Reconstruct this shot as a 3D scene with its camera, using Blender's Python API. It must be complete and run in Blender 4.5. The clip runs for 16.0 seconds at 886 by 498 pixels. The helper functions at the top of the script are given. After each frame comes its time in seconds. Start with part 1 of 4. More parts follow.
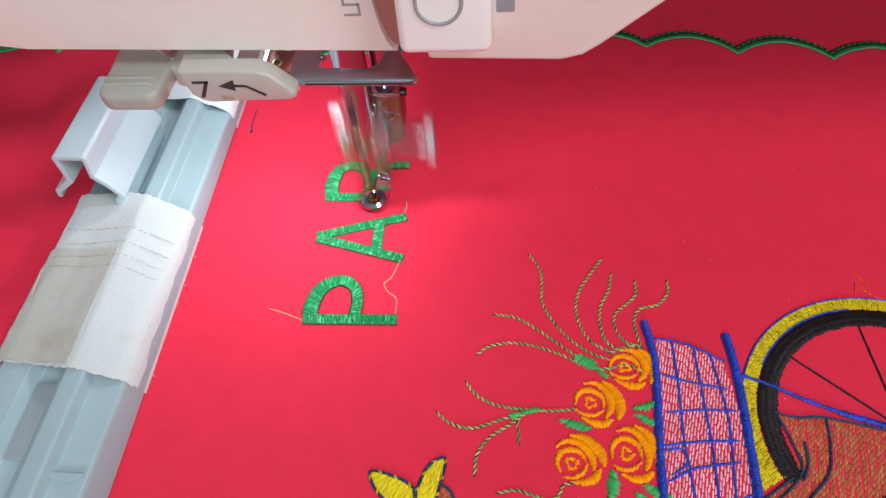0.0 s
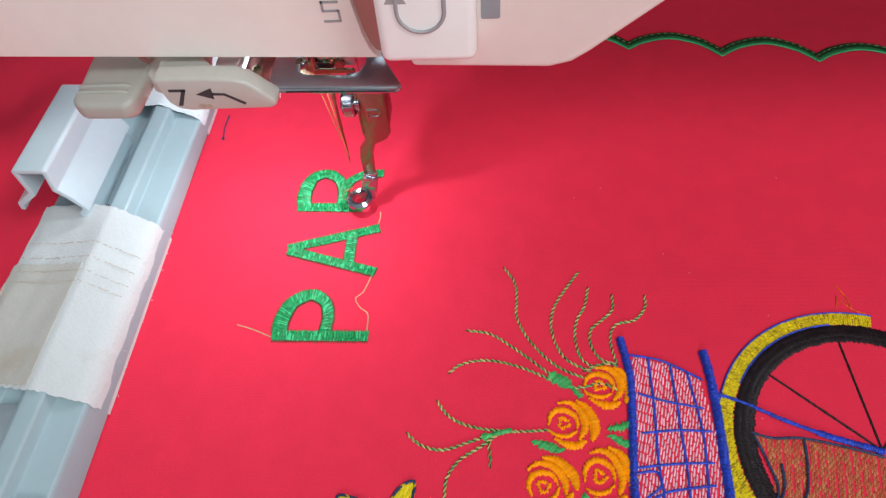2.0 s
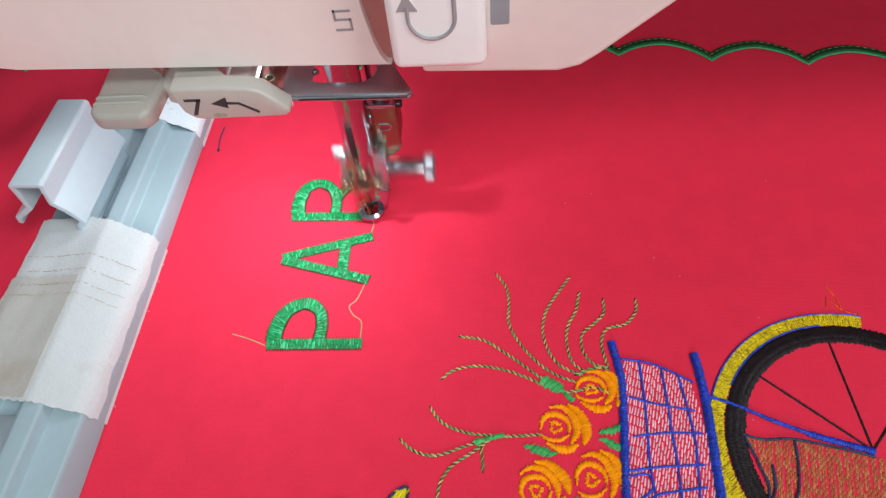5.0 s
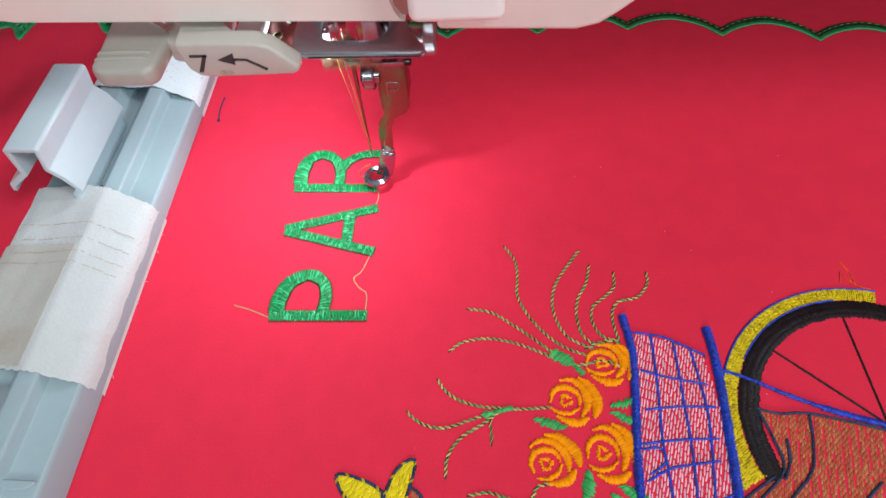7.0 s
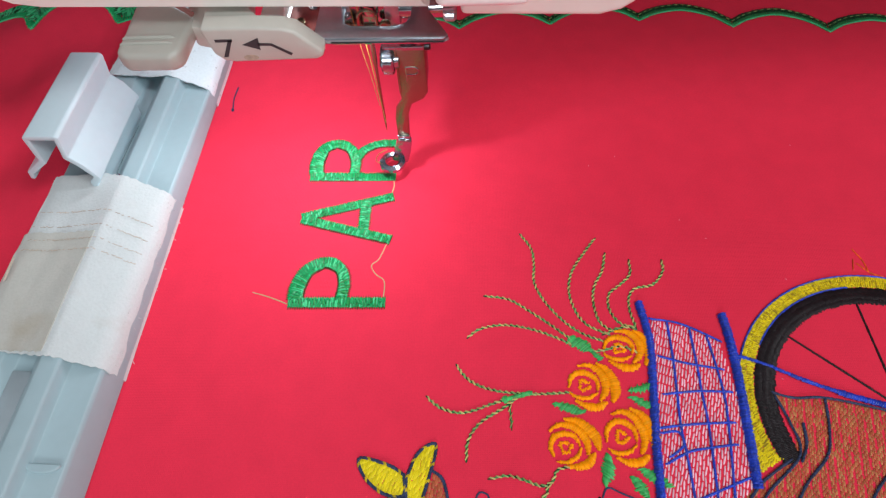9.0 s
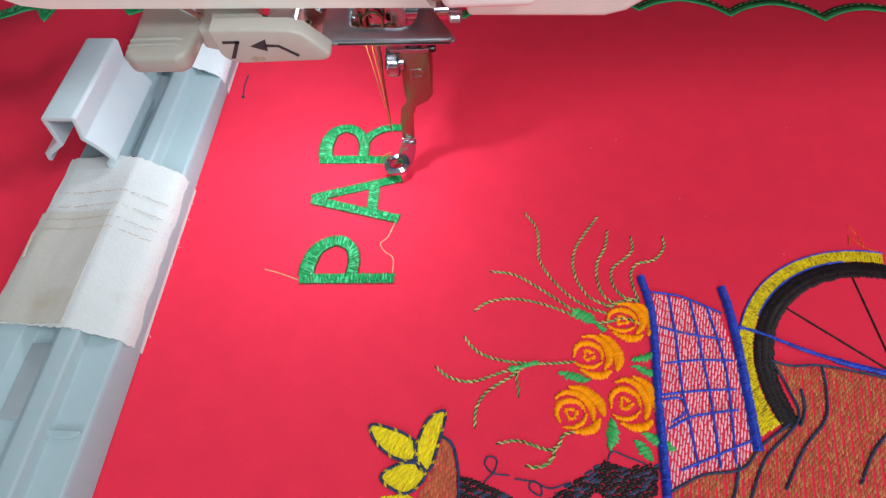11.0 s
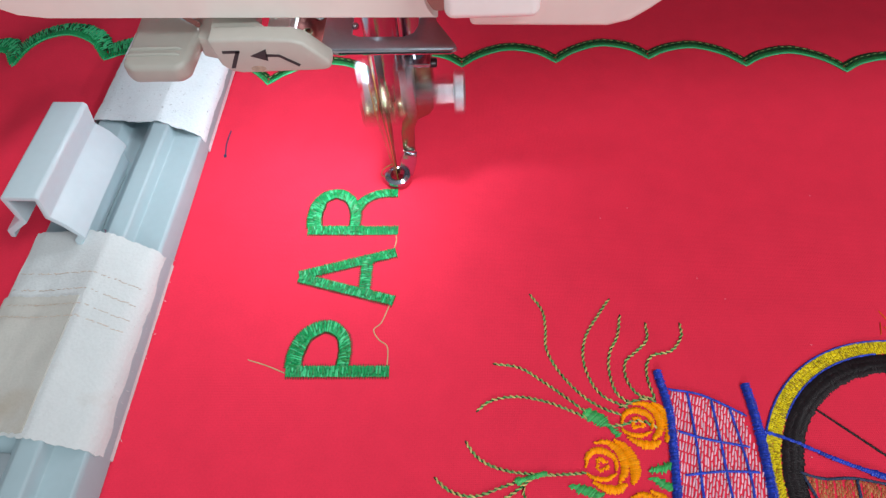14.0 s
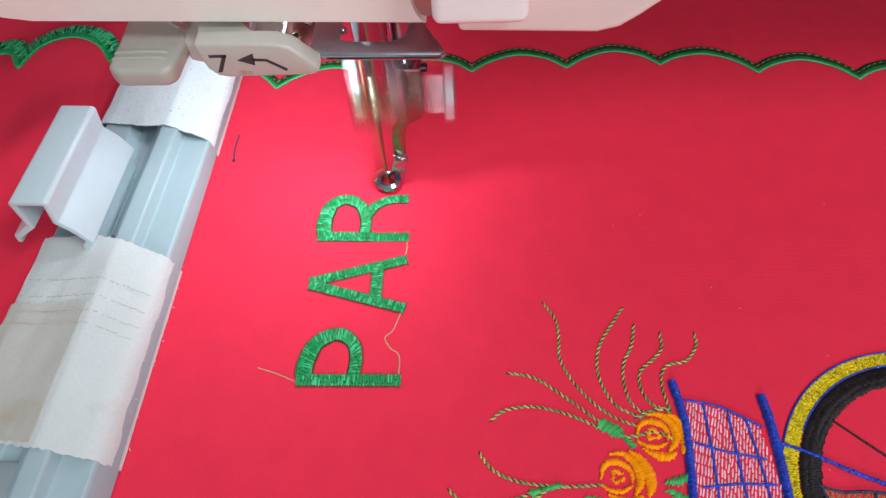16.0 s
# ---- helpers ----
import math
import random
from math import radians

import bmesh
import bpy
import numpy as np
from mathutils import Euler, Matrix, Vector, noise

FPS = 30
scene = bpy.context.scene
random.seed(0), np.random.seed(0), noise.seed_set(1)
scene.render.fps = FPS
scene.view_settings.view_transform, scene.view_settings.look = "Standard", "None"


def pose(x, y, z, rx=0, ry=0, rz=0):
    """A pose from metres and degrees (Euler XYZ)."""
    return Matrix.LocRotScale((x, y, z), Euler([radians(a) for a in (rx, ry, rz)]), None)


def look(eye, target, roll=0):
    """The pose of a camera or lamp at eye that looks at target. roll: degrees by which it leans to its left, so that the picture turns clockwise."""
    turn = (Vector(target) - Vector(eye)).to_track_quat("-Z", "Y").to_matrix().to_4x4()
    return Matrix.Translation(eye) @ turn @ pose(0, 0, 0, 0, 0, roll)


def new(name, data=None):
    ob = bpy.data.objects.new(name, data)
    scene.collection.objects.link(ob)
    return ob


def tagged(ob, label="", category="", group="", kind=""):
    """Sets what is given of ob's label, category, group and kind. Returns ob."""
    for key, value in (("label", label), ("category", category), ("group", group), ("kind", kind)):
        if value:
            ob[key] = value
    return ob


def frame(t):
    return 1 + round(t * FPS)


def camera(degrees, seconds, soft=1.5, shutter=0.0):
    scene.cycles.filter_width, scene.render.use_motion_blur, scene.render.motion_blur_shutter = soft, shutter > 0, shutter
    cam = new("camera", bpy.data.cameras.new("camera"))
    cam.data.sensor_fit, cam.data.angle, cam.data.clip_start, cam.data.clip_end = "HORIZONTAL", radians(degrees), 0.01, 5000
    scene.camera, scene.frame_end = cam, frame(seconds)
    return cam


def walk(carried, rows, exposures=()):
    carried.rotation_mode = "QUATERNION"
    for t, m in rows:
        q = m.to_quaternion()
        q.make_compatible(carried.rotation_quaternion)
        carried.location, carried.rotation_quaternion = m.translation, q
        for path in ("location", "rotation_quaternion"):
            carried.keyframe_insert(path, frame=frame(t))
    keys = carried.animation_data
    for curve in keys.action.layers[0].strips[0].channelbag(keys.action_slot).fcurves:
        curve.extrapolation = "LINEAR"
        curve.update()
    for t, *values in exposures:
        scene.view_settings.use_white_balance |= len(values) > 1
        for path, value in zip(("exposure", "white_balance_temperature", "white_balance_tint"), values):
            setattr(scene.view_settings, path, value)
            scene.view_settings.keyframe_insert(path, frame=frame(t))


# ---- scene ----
# One unit of the plan is 0.8 mm; the machine's needle stands over the origin.
U = 0.0008
cam = camera(67.15, 16.0, 1.3, 0.75)
ROWS = [
    (0.0, 36.44, -130.67, 157.06, 35.96, 3.48, 2.54),
    (0.5, 35.64, -131.02, 157.16, 36.01, 3.24, 2.38),
    (1.0, 36.68, -129.89, 158.21, 35.48, 3.57, 2.53),
    (1.5, 38.42, -127.45, 155.96, 35.47, 3.72, 2.38),
    (2.0, 38.74, -124.14, 157.01, 34.90, 3.44, 2.20),
    (2.5, 38.62, -124.80, 156.56, 35.15, 3.22, 1.96),
    (3.0, 37.53, -124.56, 158.00, 35.25, 3.74, 1.64),
    (3.5, 37.48, -125.70, 157.60, 35.61, 4.01, 1.65),
    (4.0, 37.57, -125.89, 157.83, 35.60, 4.24, 1.70),
    (4.2, 38.01, -126.14, 158.20, 35.52, 4.54, 1.95),
    (6.3, 34.95, -125.77, 156.51, 35.48, 3.63, 1.25),
    (6.5, 34.91, -126.72, 154.91, 35.09, 3.59, 1.52),
    (7.0, 32.29, -128.92, 151.89, 34.80, 3.37, 1.77),
    (7.5, 30.24, -131.65, 147.96, 35.10, 2.85, 1.86),
    (8.0, 29.29, -131.47, 148.98, 34.88, 2.89, 1.86),
    (8.5, 28.43, -130.99, 149.98, 34.68, 3.02, 1.65),
    (9.0, 26.69, -132.46, 152.08, 34.48, 3.08, 1.63),
    (9.5, 26.61, -132.94, 150.51, 34.83, 3.05, 1.68),
    (9.7, 26.50, -134.87, 150.68, 35.28, 2.97, 1.56),
    (11.8, 23.79, -131.46, 153.81, 34.52, 3.07, 1.46),
    (12.0, 23.60, -130.10, 154.85, 33.95, 2.90, 1.49),
    (12.5, 24.55, -130.52, 153.64, 34.25, 2.96, 1.51),
    (13.0, 24.53, -129.91, 154.13, 34.24, 2.90, 1.23),
    (13.5, 23.20, -130.10, 155.89, 34.20, 2.99, 0.96),
    (14.0, 22.99, -130.55, 153.44, 34.48, 2.69, 1.01),
    (14.5, 24.92, -129.56, 152.95, 34.63, 2.23, 1.14),
    (15.0, 24.76, -129.43, 154.46, 34.35, 2.27, 1.18),
    (15.5, 25.09, -129.36, 154.56, 34.50, 2.49, 1.03),
    (16.0, 25.25, -128.97, 152.95, 34.65, 2.41, 1.17),
]
walk(cam, [(t, pose(x * U, y * U, z * U, rx, ry, rz)) for t, x, y, z, rx, ry, rz in ROWS])

# ---- light: the machine's lamp under its head, the ceiling light and two added fills ----
world = bpy.data.worlds.new("room_fill")
scene.world = world
world.use_nodes = True
sky = world.node_tree
where, split, ramp = sky.nodes.new("ShaderNodeTexCoord"), sky.nodes.new("ShaderNodeSeparateXYZ"), sky.nodes.new("ShaderNodeValToRGB")
ramp.color_ramp.elements[0].position, ramp.color_ramp.elements[0].color = 0.0, (0.10, 0.105, 0.11, 1)   # dim walls
ramp.color_ramp.elements[1].position, ramp.color_ramp.elements[1].color = 0.75, (0.86, 0.92, 1.0, 1)    # lit ceiling
sky.links.new(where.outputs["Generated"], split.inputs[0])
sky.links.new(split.outputs["Z"], ramp.inputs[0])
sky.links.new(ramp.outputs[0], sky.nodes["Background"].inputs["Color"])
sky.nodes["Background"].inputs["Strength"].default_value = 0.31
scene.view_settings.exposure = 0.0


def area_lamp(name, at, target, watts, sx, sy, colour):
    data = bpy.data.lights.new(name, "AREA")
    data.shape, data.size, data.size_y = "RECTANGLE", sx, sy
    data.energy, data.color = watts, colour
    ob = new(name, data)
    ob.matrix_world = look(at, target)
    return ob


area_lamp("sewing_light", (-6 * U, -8 * U, 57 * U), (-36 * U, 5 * U, 0), 0.030, 4 * U, 4 * U, (0.80, 0.93, 1.0))
# added fill with no known source, brightens the hoop's upper tape and clip
area_lamp("hoop_fill", (-32 * U, 30 * U, 64 * U), (-58 * U, 22 * U, 0), 0.016, 14 * U, 8 * U, (0.80, 0.93, 1.0))
area_lamp("ceiling_light", (0.72, -0.50, 1.02), (0, 0, 0), 9.1, 0.4, 0.3, (0.94, 0.98, 1.0))
# added low fill from the front, lifts the head's front face
area_lamp("room_fill", (0.0, -1.1, 0.5), (0, 0, 0.05), 4.9, 0.3, 0.3, (0.94, 0.98, 1.0))


# ---- materials ----
def thread(name, base, spec=0.3, rough=0.42, vary=0.5):
    """Shiny embroidery thread: each strand its own shade, fine fibre flecks along it."""
    m = material(name, base, rough, 0, vary, 4200, 0.35, 1.1)
    m.node_tree.nodes["Principled BSDF"].inputs["Specular IOR Level"].default_value = spec
    return m


def material(name, base, rough=0.5, metal=0.0, vary=0.12, grain=900.0, bump=0.1, island=0.0, sheen=0.0, coat=0.0, stain=None):
    m = bpy.data.materials.new(name)
    m.use_nodes = True
    nt = m.node_tree
    p = nt.nodes["Principled BSDF"]
    p.inputs["Roughness"].default_value, p.inputs["Metallic"].default_value = rough, metal
    p.inputs["Sheen Weight"].default_value, p.inputs["Coat Weight"].default_value = sheen, coat
    tex = nt.nodes.new("ShaderNodeTexCoord")
    fine = nt.nodes.new("ShaderNodeTexNoise")
    fine.inputs["Scale"].default_value, fine.inputs["Detail"].default_value = grain, 4
    broad = nt.nodes.new("ShaderNodeTexNoise")
    broad.inputs["Scale"].default_value, broad.inputs["Detail"].default_value = grain / 18, 3
    for n in (fine, broad):
        nt.links.new(tex.outputs["Object"], n.inputs["Vector"])
    add = nt.nodes.new("ShaderNodeMath")
    add.operation = "ADD"
    nt.links.new(fine.outputs["Fac"], add.inputs[0])
    nt.links.new(broad.outputs["Fac"], add.inputs[1])
    last = add
    if island:
        geo = nt.nodes.new("ShaderNodeNewGeometry")
        mad = nt.nodes.new("ShaderNodeMath")
        mad.operation = "MULTIPLY_ADD"
        mad.inputs[1].default_value = island
        nt.links.new(geo.outputs["Random Per Island"], mad.inputs[0])
        nt.links.new(add.outputs[0], mad.inputs[2])
        last = mad
    rng = nt.nodes.new("ShaderNodeMapRange")
    rng.inputs["From Min"].default_value, rng.inputs["From Max"].default_value = 0.6, 1.4 + island
    rng.inputs["To Min"].default_value, rng.inputs["To Max"].default_value = 1 - vary, 1 + vary
    nt.links.new(last.outputs[0], rng.inputs["Value"])
    mul = nt.nodes.new("ShaderNodeVectorMath")
    mul.operation = "SCALE"
    mul.inputs[0].default_value = base[:3]
    nt.links.new(rng.outputs[0], mul.inputs["Scale"])
    colour = mul.outputs[0]
    if stain:
        spots = nt.nodes.new("ShaderNodeTexNoise")
        spots.inputs["Scale"].default_value, spots.inputs["Detail"].default_value = stain[1], 6
        nt.links.new(tex.outputs["Object"], spots.inputs["Vector"])
        cut = nt.nodes.new("ShaderNodeMapRange")
        cut.inputs["From Min"].default_value, cut.inputs["From Max"].default_value = stain[2], stain[2] + 0.14
        cut.inputs["To Max"].default_value = stain[3]
        nt.links.new(spots.outputs["Fac"], cut.inputs["Value"])
        mix = nt.nodes.new("ShaderNodeMix")
        mix.data_type = "RGBA"
        mix.inputs[7].default_value = (*stain[0], 1)
        nt.links.new(cut.outputs[0], mix.inputs[0])
        nt.links.new(colour, mix.inputs[6])
        colour = mix.outputs[2]
    nt.links.new(colour, p.inputs["Base Color"])
    if bump:
        b = nt.nodes.new("ShaderNodeBump")
        b.inputs["Strength"].default_value, b.inputs["Distance"].default_value = bump, 0.0002
        nt.links.new(fine.outputs["Fac"], b.inputs["Height"])
        nt.links.new(b.outputs[0], p.inputs["Normal"])
    return m


def cloth_material(name, base):
    """Plain-woven cotton: fine crossing threads, faint uneven dye."""
    m = material(name, base, 0.8, 0.0, 0.07, 2600, 0.0)
    m.node_tree.nodes["Principled BSDF"].inputs["Specular IOR Level"].default_value = 0.2
    nt = m.node_tree
    tex = nt.nodes["Texture Coordinate"]
    waves = []
    for axis in ("X", "Y"):
        w = nt.nodes.new("ShaderNodeTexWave")
        w.bands_direction = axis
        w.inputs["Scale"].default_value, w.inputs["Distortion"].default_value = 950, 1.2
        w.inputs["Detail Scale"].default_value = 0.6
        nt.links.new(tex.outputs["Object"], w.inputs["Vector"])
        waves.append(w)
    top = nt.nodes.new("ShaderNodeMath")
    top.operation = "MAXIMUM"
    nt.links.new(waves[0].outputs["Fac"], top.inputs[0])
    nt.links.new(waves[1].outputs["Fac"], top.inputs[1])
    b = nt.nodes.new("ShaderNodeBump")
    b.inputs["Strength"].default_value, b.inputs["Distance"].default_value = 0.24, 0.00016
    nt.links.new(top.outputs[0], b.inputs["Height"])
    nt.links.new(b.outputs[0], nt.nodes["Principled BSDF"].inputs["Normal"])
    return m


RED = cloth_material("red_cotton", (0.78, 0.027, 0.068))
GREEN = thread("green_rayon_thread", (0.004, 0.31, 0.09), 0.55, 0.27, 0.25)
MIDGREEN = thread("mid_green_thread", (0.007, 0.23, 0.05), 0.5, 0.3)
SAGE = thread("pale_sage_thread", (0.22, 0.38, 0.12), 0.3, 0.45, 0.3)
# in the letters this lighter green stands in for satin highlights
LIGHTGREEN = thread("bright_green_thread", (0.05, 0.56, 0.23), 0.65, 0.25, 0.2)
DARKGREEN = thread("dark_green_thread", (0.004, 0.05, 0.013), 0.25, 0.4)
OLIVE = thread("olive_beige_thread", (0.50, 0.45, 0.15), 0.4)
LEAF = thread("leaf_green_thread", (0.04, 0.42, 0.10), 0.5, 0.35, 0.6)
ORANGE = thread("orange_thread", (1.0, 0.33, 0.001), 0.1, 0.45, 0.25)
AMBER = thread("amber_thread", (1.0, 0.38, 0.002), 0.15, 0.38, 0.25)
DEEPORANGE = thread("deep_orange_thread", (0.80, 0.10, 0.008), 0.2)
BLUE = thread("royal_blue_thread", (0.012, 0.05, 0.50), 0.4, 0.32, 0.6)
NAVY = thread("navy_thread", (0.03, 0.045, 0.10), 0.2)
BLACK = thread("dark_brown_thread", (0.014, 0.009, 0.011), 0.2)
YELLOW = thread("golden_yellow_thread", (0.78, 0.62, 0.006), 0.25, 0.42, 0.3)
PINK = thread("pale_pink_thread", (0.92, 0.56, 0.66), 0.3, 0.42, 0.3)
BRICK = thread("brick_orange_thread", (0.46, 0.11, 0.045), 0.25, 0.42, 0.3)
GOLDFLECK = thread("gold_fleck_thread", (0.50, 0.19, 0.07), 0.3, 0.42, 0.3)
DULLGOLD = thread("dull_gold_thread", (0.46, 0.32, 0.012), 0.25)
HEAD = material("cream_painted_plastic", (0.80, 0.75, 0.70), 0.42, 0, 0.03, 300, 0.03, 0, 0, 0.1)
BUTTON = material("white_button_plastic", (0.88, 0.93, 0.91), 0.35, 0, 0.03, 300, 0.02, 0, 0, 0.1)
LEVER = material("warm_grey_plastic", (0.39, 0.385, 0.345), 0.4, 0, 0.05, 500, 0.05, 0, 0, 0.1, ((0.32, 0.17, 0.07), 160, 0.72, 0.6))
PALELEVER = material("pale_grey_plastic", (0.50, 0.49, 0.44), 0.4, 0, 0.05, 500, 0.05, 0, 0, 0.1, ((0.34, 0.20, 0.09), 140, 0.70, 0.6))
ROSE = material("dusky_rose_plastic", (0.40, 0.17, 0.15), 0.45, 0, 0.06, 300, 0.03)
STAIN = material("thin_brown_grease", (0.43, 0.35, 0.27), 0.5, 0, 0.4, 900, 0.02)
INK = material("dark_grey_print", (0.035, 0.035, 0.04), 0.5, 0, 0.1, 900, 0.02)
SOFTINK = material("pale_grey_print", (0.33, 0.33, 0.34), 0.5, 0, 0.1, 900, 0.02)
CHROME = material("polished_chrome", (0.42, 0.43, 0.47), 0.13, 1.0, 0.05, 900, 0.02)
STEEL = material("brushed_steel", (0.45, 0.51, 0.56), 0.32, 0.9, 0.08, 1400, 0.05)
BRASS = material("worn_nickel_over_brass", (0.28, 0.26, 0.17), 0.22, 0.95, 0.12, 700, 0.04)
COPPER = material("reddish_bracket_metal", (0.20, 0.05, 0.045), 0.35, 0.7, 0.15, 700, 0.05)
FOOTSTEEL = material("worn_bright_steel", (0.44, 0.48, 0.55), 0.17, 1.0, 0.1, 900, 0.05)
DARKMETAL = material("blackened_steel", (0.05, 0.05, 0.055), 0.3, 0.8, 0.2, 900, 0.05)
HOOP = material("pale_blue_grey_plastic", (0.35, 0.46, 0.50), 0.36, 0, 0.04, 500, 0.05, 0, 0, 0.08, ((0.12, 0.15, 0.2), 210, 0.78, 0.5))
HOOPGREY = material("smoky_grey_plastic", (0.30, 0.35, 0.38), 0.35, 0, 0.06, 500, 0.05)
CLIP = material("light_grey_plastic", (0.50, 0.61, 0.66), 0.38, 0, 0.03, 500, 0.04, 0, 0, 0.08)
TAPE = material("white_cloth_tape", (0.58, 0.61, 0.615), 0.75, 0, 0.06, 1700, 0.5, 0, 0.2, 0, ((0.42, 0.33, 0.27), 90, 0.63, 0.35))
SPECKTAPE = material("speckled_cloth_tape", (0.70, 0.77, 0.81), 0.75, 0, 0.07, 1700, 0.5, 0, 0.2, 0, ((0.16, 0.17, 0.18), 1100, 0.64, 0.75))
OLDTAPE = material("soiled_cream_tape", (0.50, 0.49, 0.45), 0.65, 0, 0.06, 1800, 0.3, 0, 0.1, 0, ((0.38, 0.31, 0.22), 70, 0.55, 0.5))
GRIME = material("brown_tape_grime", (0.50, 0.41, 0.34), 0.9, 0, 0.3, 2500, 0.3)
TABLE = material("pale_table_laminate", (0.62, 0.60, 0.57), 0.5, 0, 0.06, 60, 0.05)
SEWTHREAD = material("golden_sewing_thread", (0.34, 0.19, 0.035), 0.4, 0, 0.2, 2500, 0.05)
JUMP = material("beige_jump_thread", (0.46, 0.40, 0.19), 0.5, 0, 0.2, 2500, 0.05, 0.8)
PURPLE = material("dull_purple_thread", (0.22, 0.03, 0.10), 0.6, 0, 0.2, 2500, 0.05)
LINT = material("pale_pink_lint", (0.80, 0.20, 0.26), 0.8, 0, 0.1, 900, 0)


# ---- building helpers; all lengths in plan units ----
def smooth_all(me):
    me.polygons.foreach_set("use_smooth", [True] * len(me.polygons))


def part(name, bm, mat, parent=None, label="", sharp=False):
    """Links a bmesh as one mesh object under a thing or part."""
    bm.normal_update()
    for v in bm.verts:
        v.co *= U
    me = bpy.data.meshes.new(name)
    bm.to_mesh(me)
    bm.free()
    me.materials.append(mat)
    if not sharp:
        smooth_all(me)
        me.set_sharp_from_angle(angle=radians(38))
    ob = new(name, me)
    ob.parent = parent
    return tagged(ob, label)


def cloth_height(x, y):
    """The lie of the cloth: flat in the hoop, in soft folds outside it."""
    out = np.clip((-98 - x) / 40, 0, 1)
    z = out * (3.4 * np.sin(x * 0.09 + y * 0.045 + 1.2) + 1.8 * np.sin(x * 0.05 - y * 0.13) - 2.0)
    z = z + np.clip((y - 95) / 60, 0, 1) * (0.5 * np.sin(x * 0.06 + 1) + 0.4 * np.sin(x * 0.11 + y * 0.05))
    return z + 0.12 * np.sin(x * 0.05) * np.sin(y * 0.06)


class Threads:
    """Collects stitches, each a small arched strand, into one mesh."""

    def __init__(self):
        self.v, self.f, self.m = [], [], []

    def stitch(self, a, b, w, h, z=0.05, lift=0.0, mat=0):
        ax, ay = a[0], a[1]
        dx, dy = b[0] - ax, b[1] - ay
        n = math.hypot(dx, dy) or 1e-6
        px, py = -dy / n * w / 2, dx / n * w / 2
        z += float(cloth_height(ax + dx / 2, ay + dy / 2))
        k = len(self.v)
        for s, q, e in ((0, 0.12, 0.55), (0.18, 0.8, 1), (0.5, 1, 1), (0.82, 0.8, 1), (1, 0.12, 0.55)):
            x, y = ax + dx * s, ay + dy * s
            base = z + lift * math.sin(math.pi * s)
            self.v += [(x - px * e, y - py * e, base), (x, y, base + h * q), (x + px * e, y + py * e, base)]
        for i in range(4):
            j = k + 3 * i
            self.f += [(j, j + 3, j + 4, j + 1), (j + 1, j + 4, j + 5, j + 2)]
            self.m += [mat, mat]

    def sheet(self, left, right, mat, z):
        """The underlay: a thin layer between the rails that closes the gaps between stitches."""
        n = max(4, int(length(left) / 1.5))
        a, b = resample(left, n), resample(right, n)
        k = len(self.v)
        for p, q in zip(a, b):
            self.v += [(p[0] + (q[0] - p[0]) * s, p[1] + (q[1] - p[1]) * s, z + float(cloth_height(*p))) for s in (0.06, 0.94)]
        for i in range(n - 1):
            self.f.append((k + 2 * i, k + 2 * i + 1, k + 2 * i + 3, k + 2 * i + 2))
            self.m.append(mat)

    def satin(self, left, right, pitch, h=0.4, w=None, ragged=0.12, lift=0.5, mat=0, z=0.05, zig=0.0, under=None, fleck=(), split=1, mats=None):
        n = max(2, int(max(length(left), length(right)) / pitch))
        a, b = resample(left, n), resample(right, n)
        if under is not None:
            self.sheet(left, right, under, z + 0.02)
        for i, (p, q) in enumerate(zip(a, b)):
            if zig:
                o = a[min(n - 1, max(0, i + (1 if i % 2 else -1)))]
                g = random.uniform(0.2, 1.0) * zig
                p = (p[0] + (o[0] - p[0]) * g, p[1] + (o[1] - p[1]) * g)
            e, g = random.uniform(-ragged, ragged), random.uniform(-ragged, ragged)
            dx, dy = q[0] - p[0], q[1] - p[1]
            d = math.hypot(dx, dy) or 1
            ends = [-e / d] + [(k + random.uniform(-0.6, 0.6) * (1.5 - split / 4)) / split for k in range(1, split)] + [1 + g / d]
            for s0, s1 in zip(ends, ends[1:]):
                top = lift * math.sin(math.pi * min(1, max(0, (s0 + s1) / 2))) if split > 1 else 0
                self.stitch((p[0] + dx * s0, p[1] + dy * s0), (p[0] + dx * s1, p[1] + dy * s1), (w or pitch * 1.35), h * random.uniform(0.8, 1.15),
                            z + top, lift * (0.3 if split > 1 else 1), random.choice(mats) if mats else mat)
            for _ in range(1 if fleck else 0):
                s, run = random.uniform(0.05, 0.6), random.uniform(0.2, 0.35)
                c = (p[0] + dx * s, p[1] + dy * s)
                self.stitch(c, (c[0] + dx * run, c[1] + dy * run), (w or pitch) * 0.75, h * random.uniform(0.6, 1.1),
                            z + lift * math.sin(math.pi * (s + run / 2)) + 0.1, 0.05, random.choice(fleck))

    def band(self, path, width, pitch, slant=0.0, **more):
        left, right = rails(path, width)
        if slant:
            left, right = shift(left, slant), shift(right, -slant)
        self.satin(left, right, pitch, **more)

    def rope(self, path, step=1.6, w=0.62, h=0.5, mats=(0, 1), twist=0.22, z=0.05, over=0.45):
        n = max(3, int(length(path) / (step * 0.5)))
        pts = resample(path, n)
        for i in range(n - 1):
            p, q = pts[i], pts[i + 1]
            dx, dy = q[0] - p[0], q[1] - p[1]
            s = twist
            self.stitch((p[0] - dx * over - dy * s, p[1] - dy * over + dx * s), (q[0] + dx * over + dy * s, q[1] + dy * over - dx * s),
                        w * random.uniform(0.85, 1.1), h, z, 0, mats[i % len(mats)])

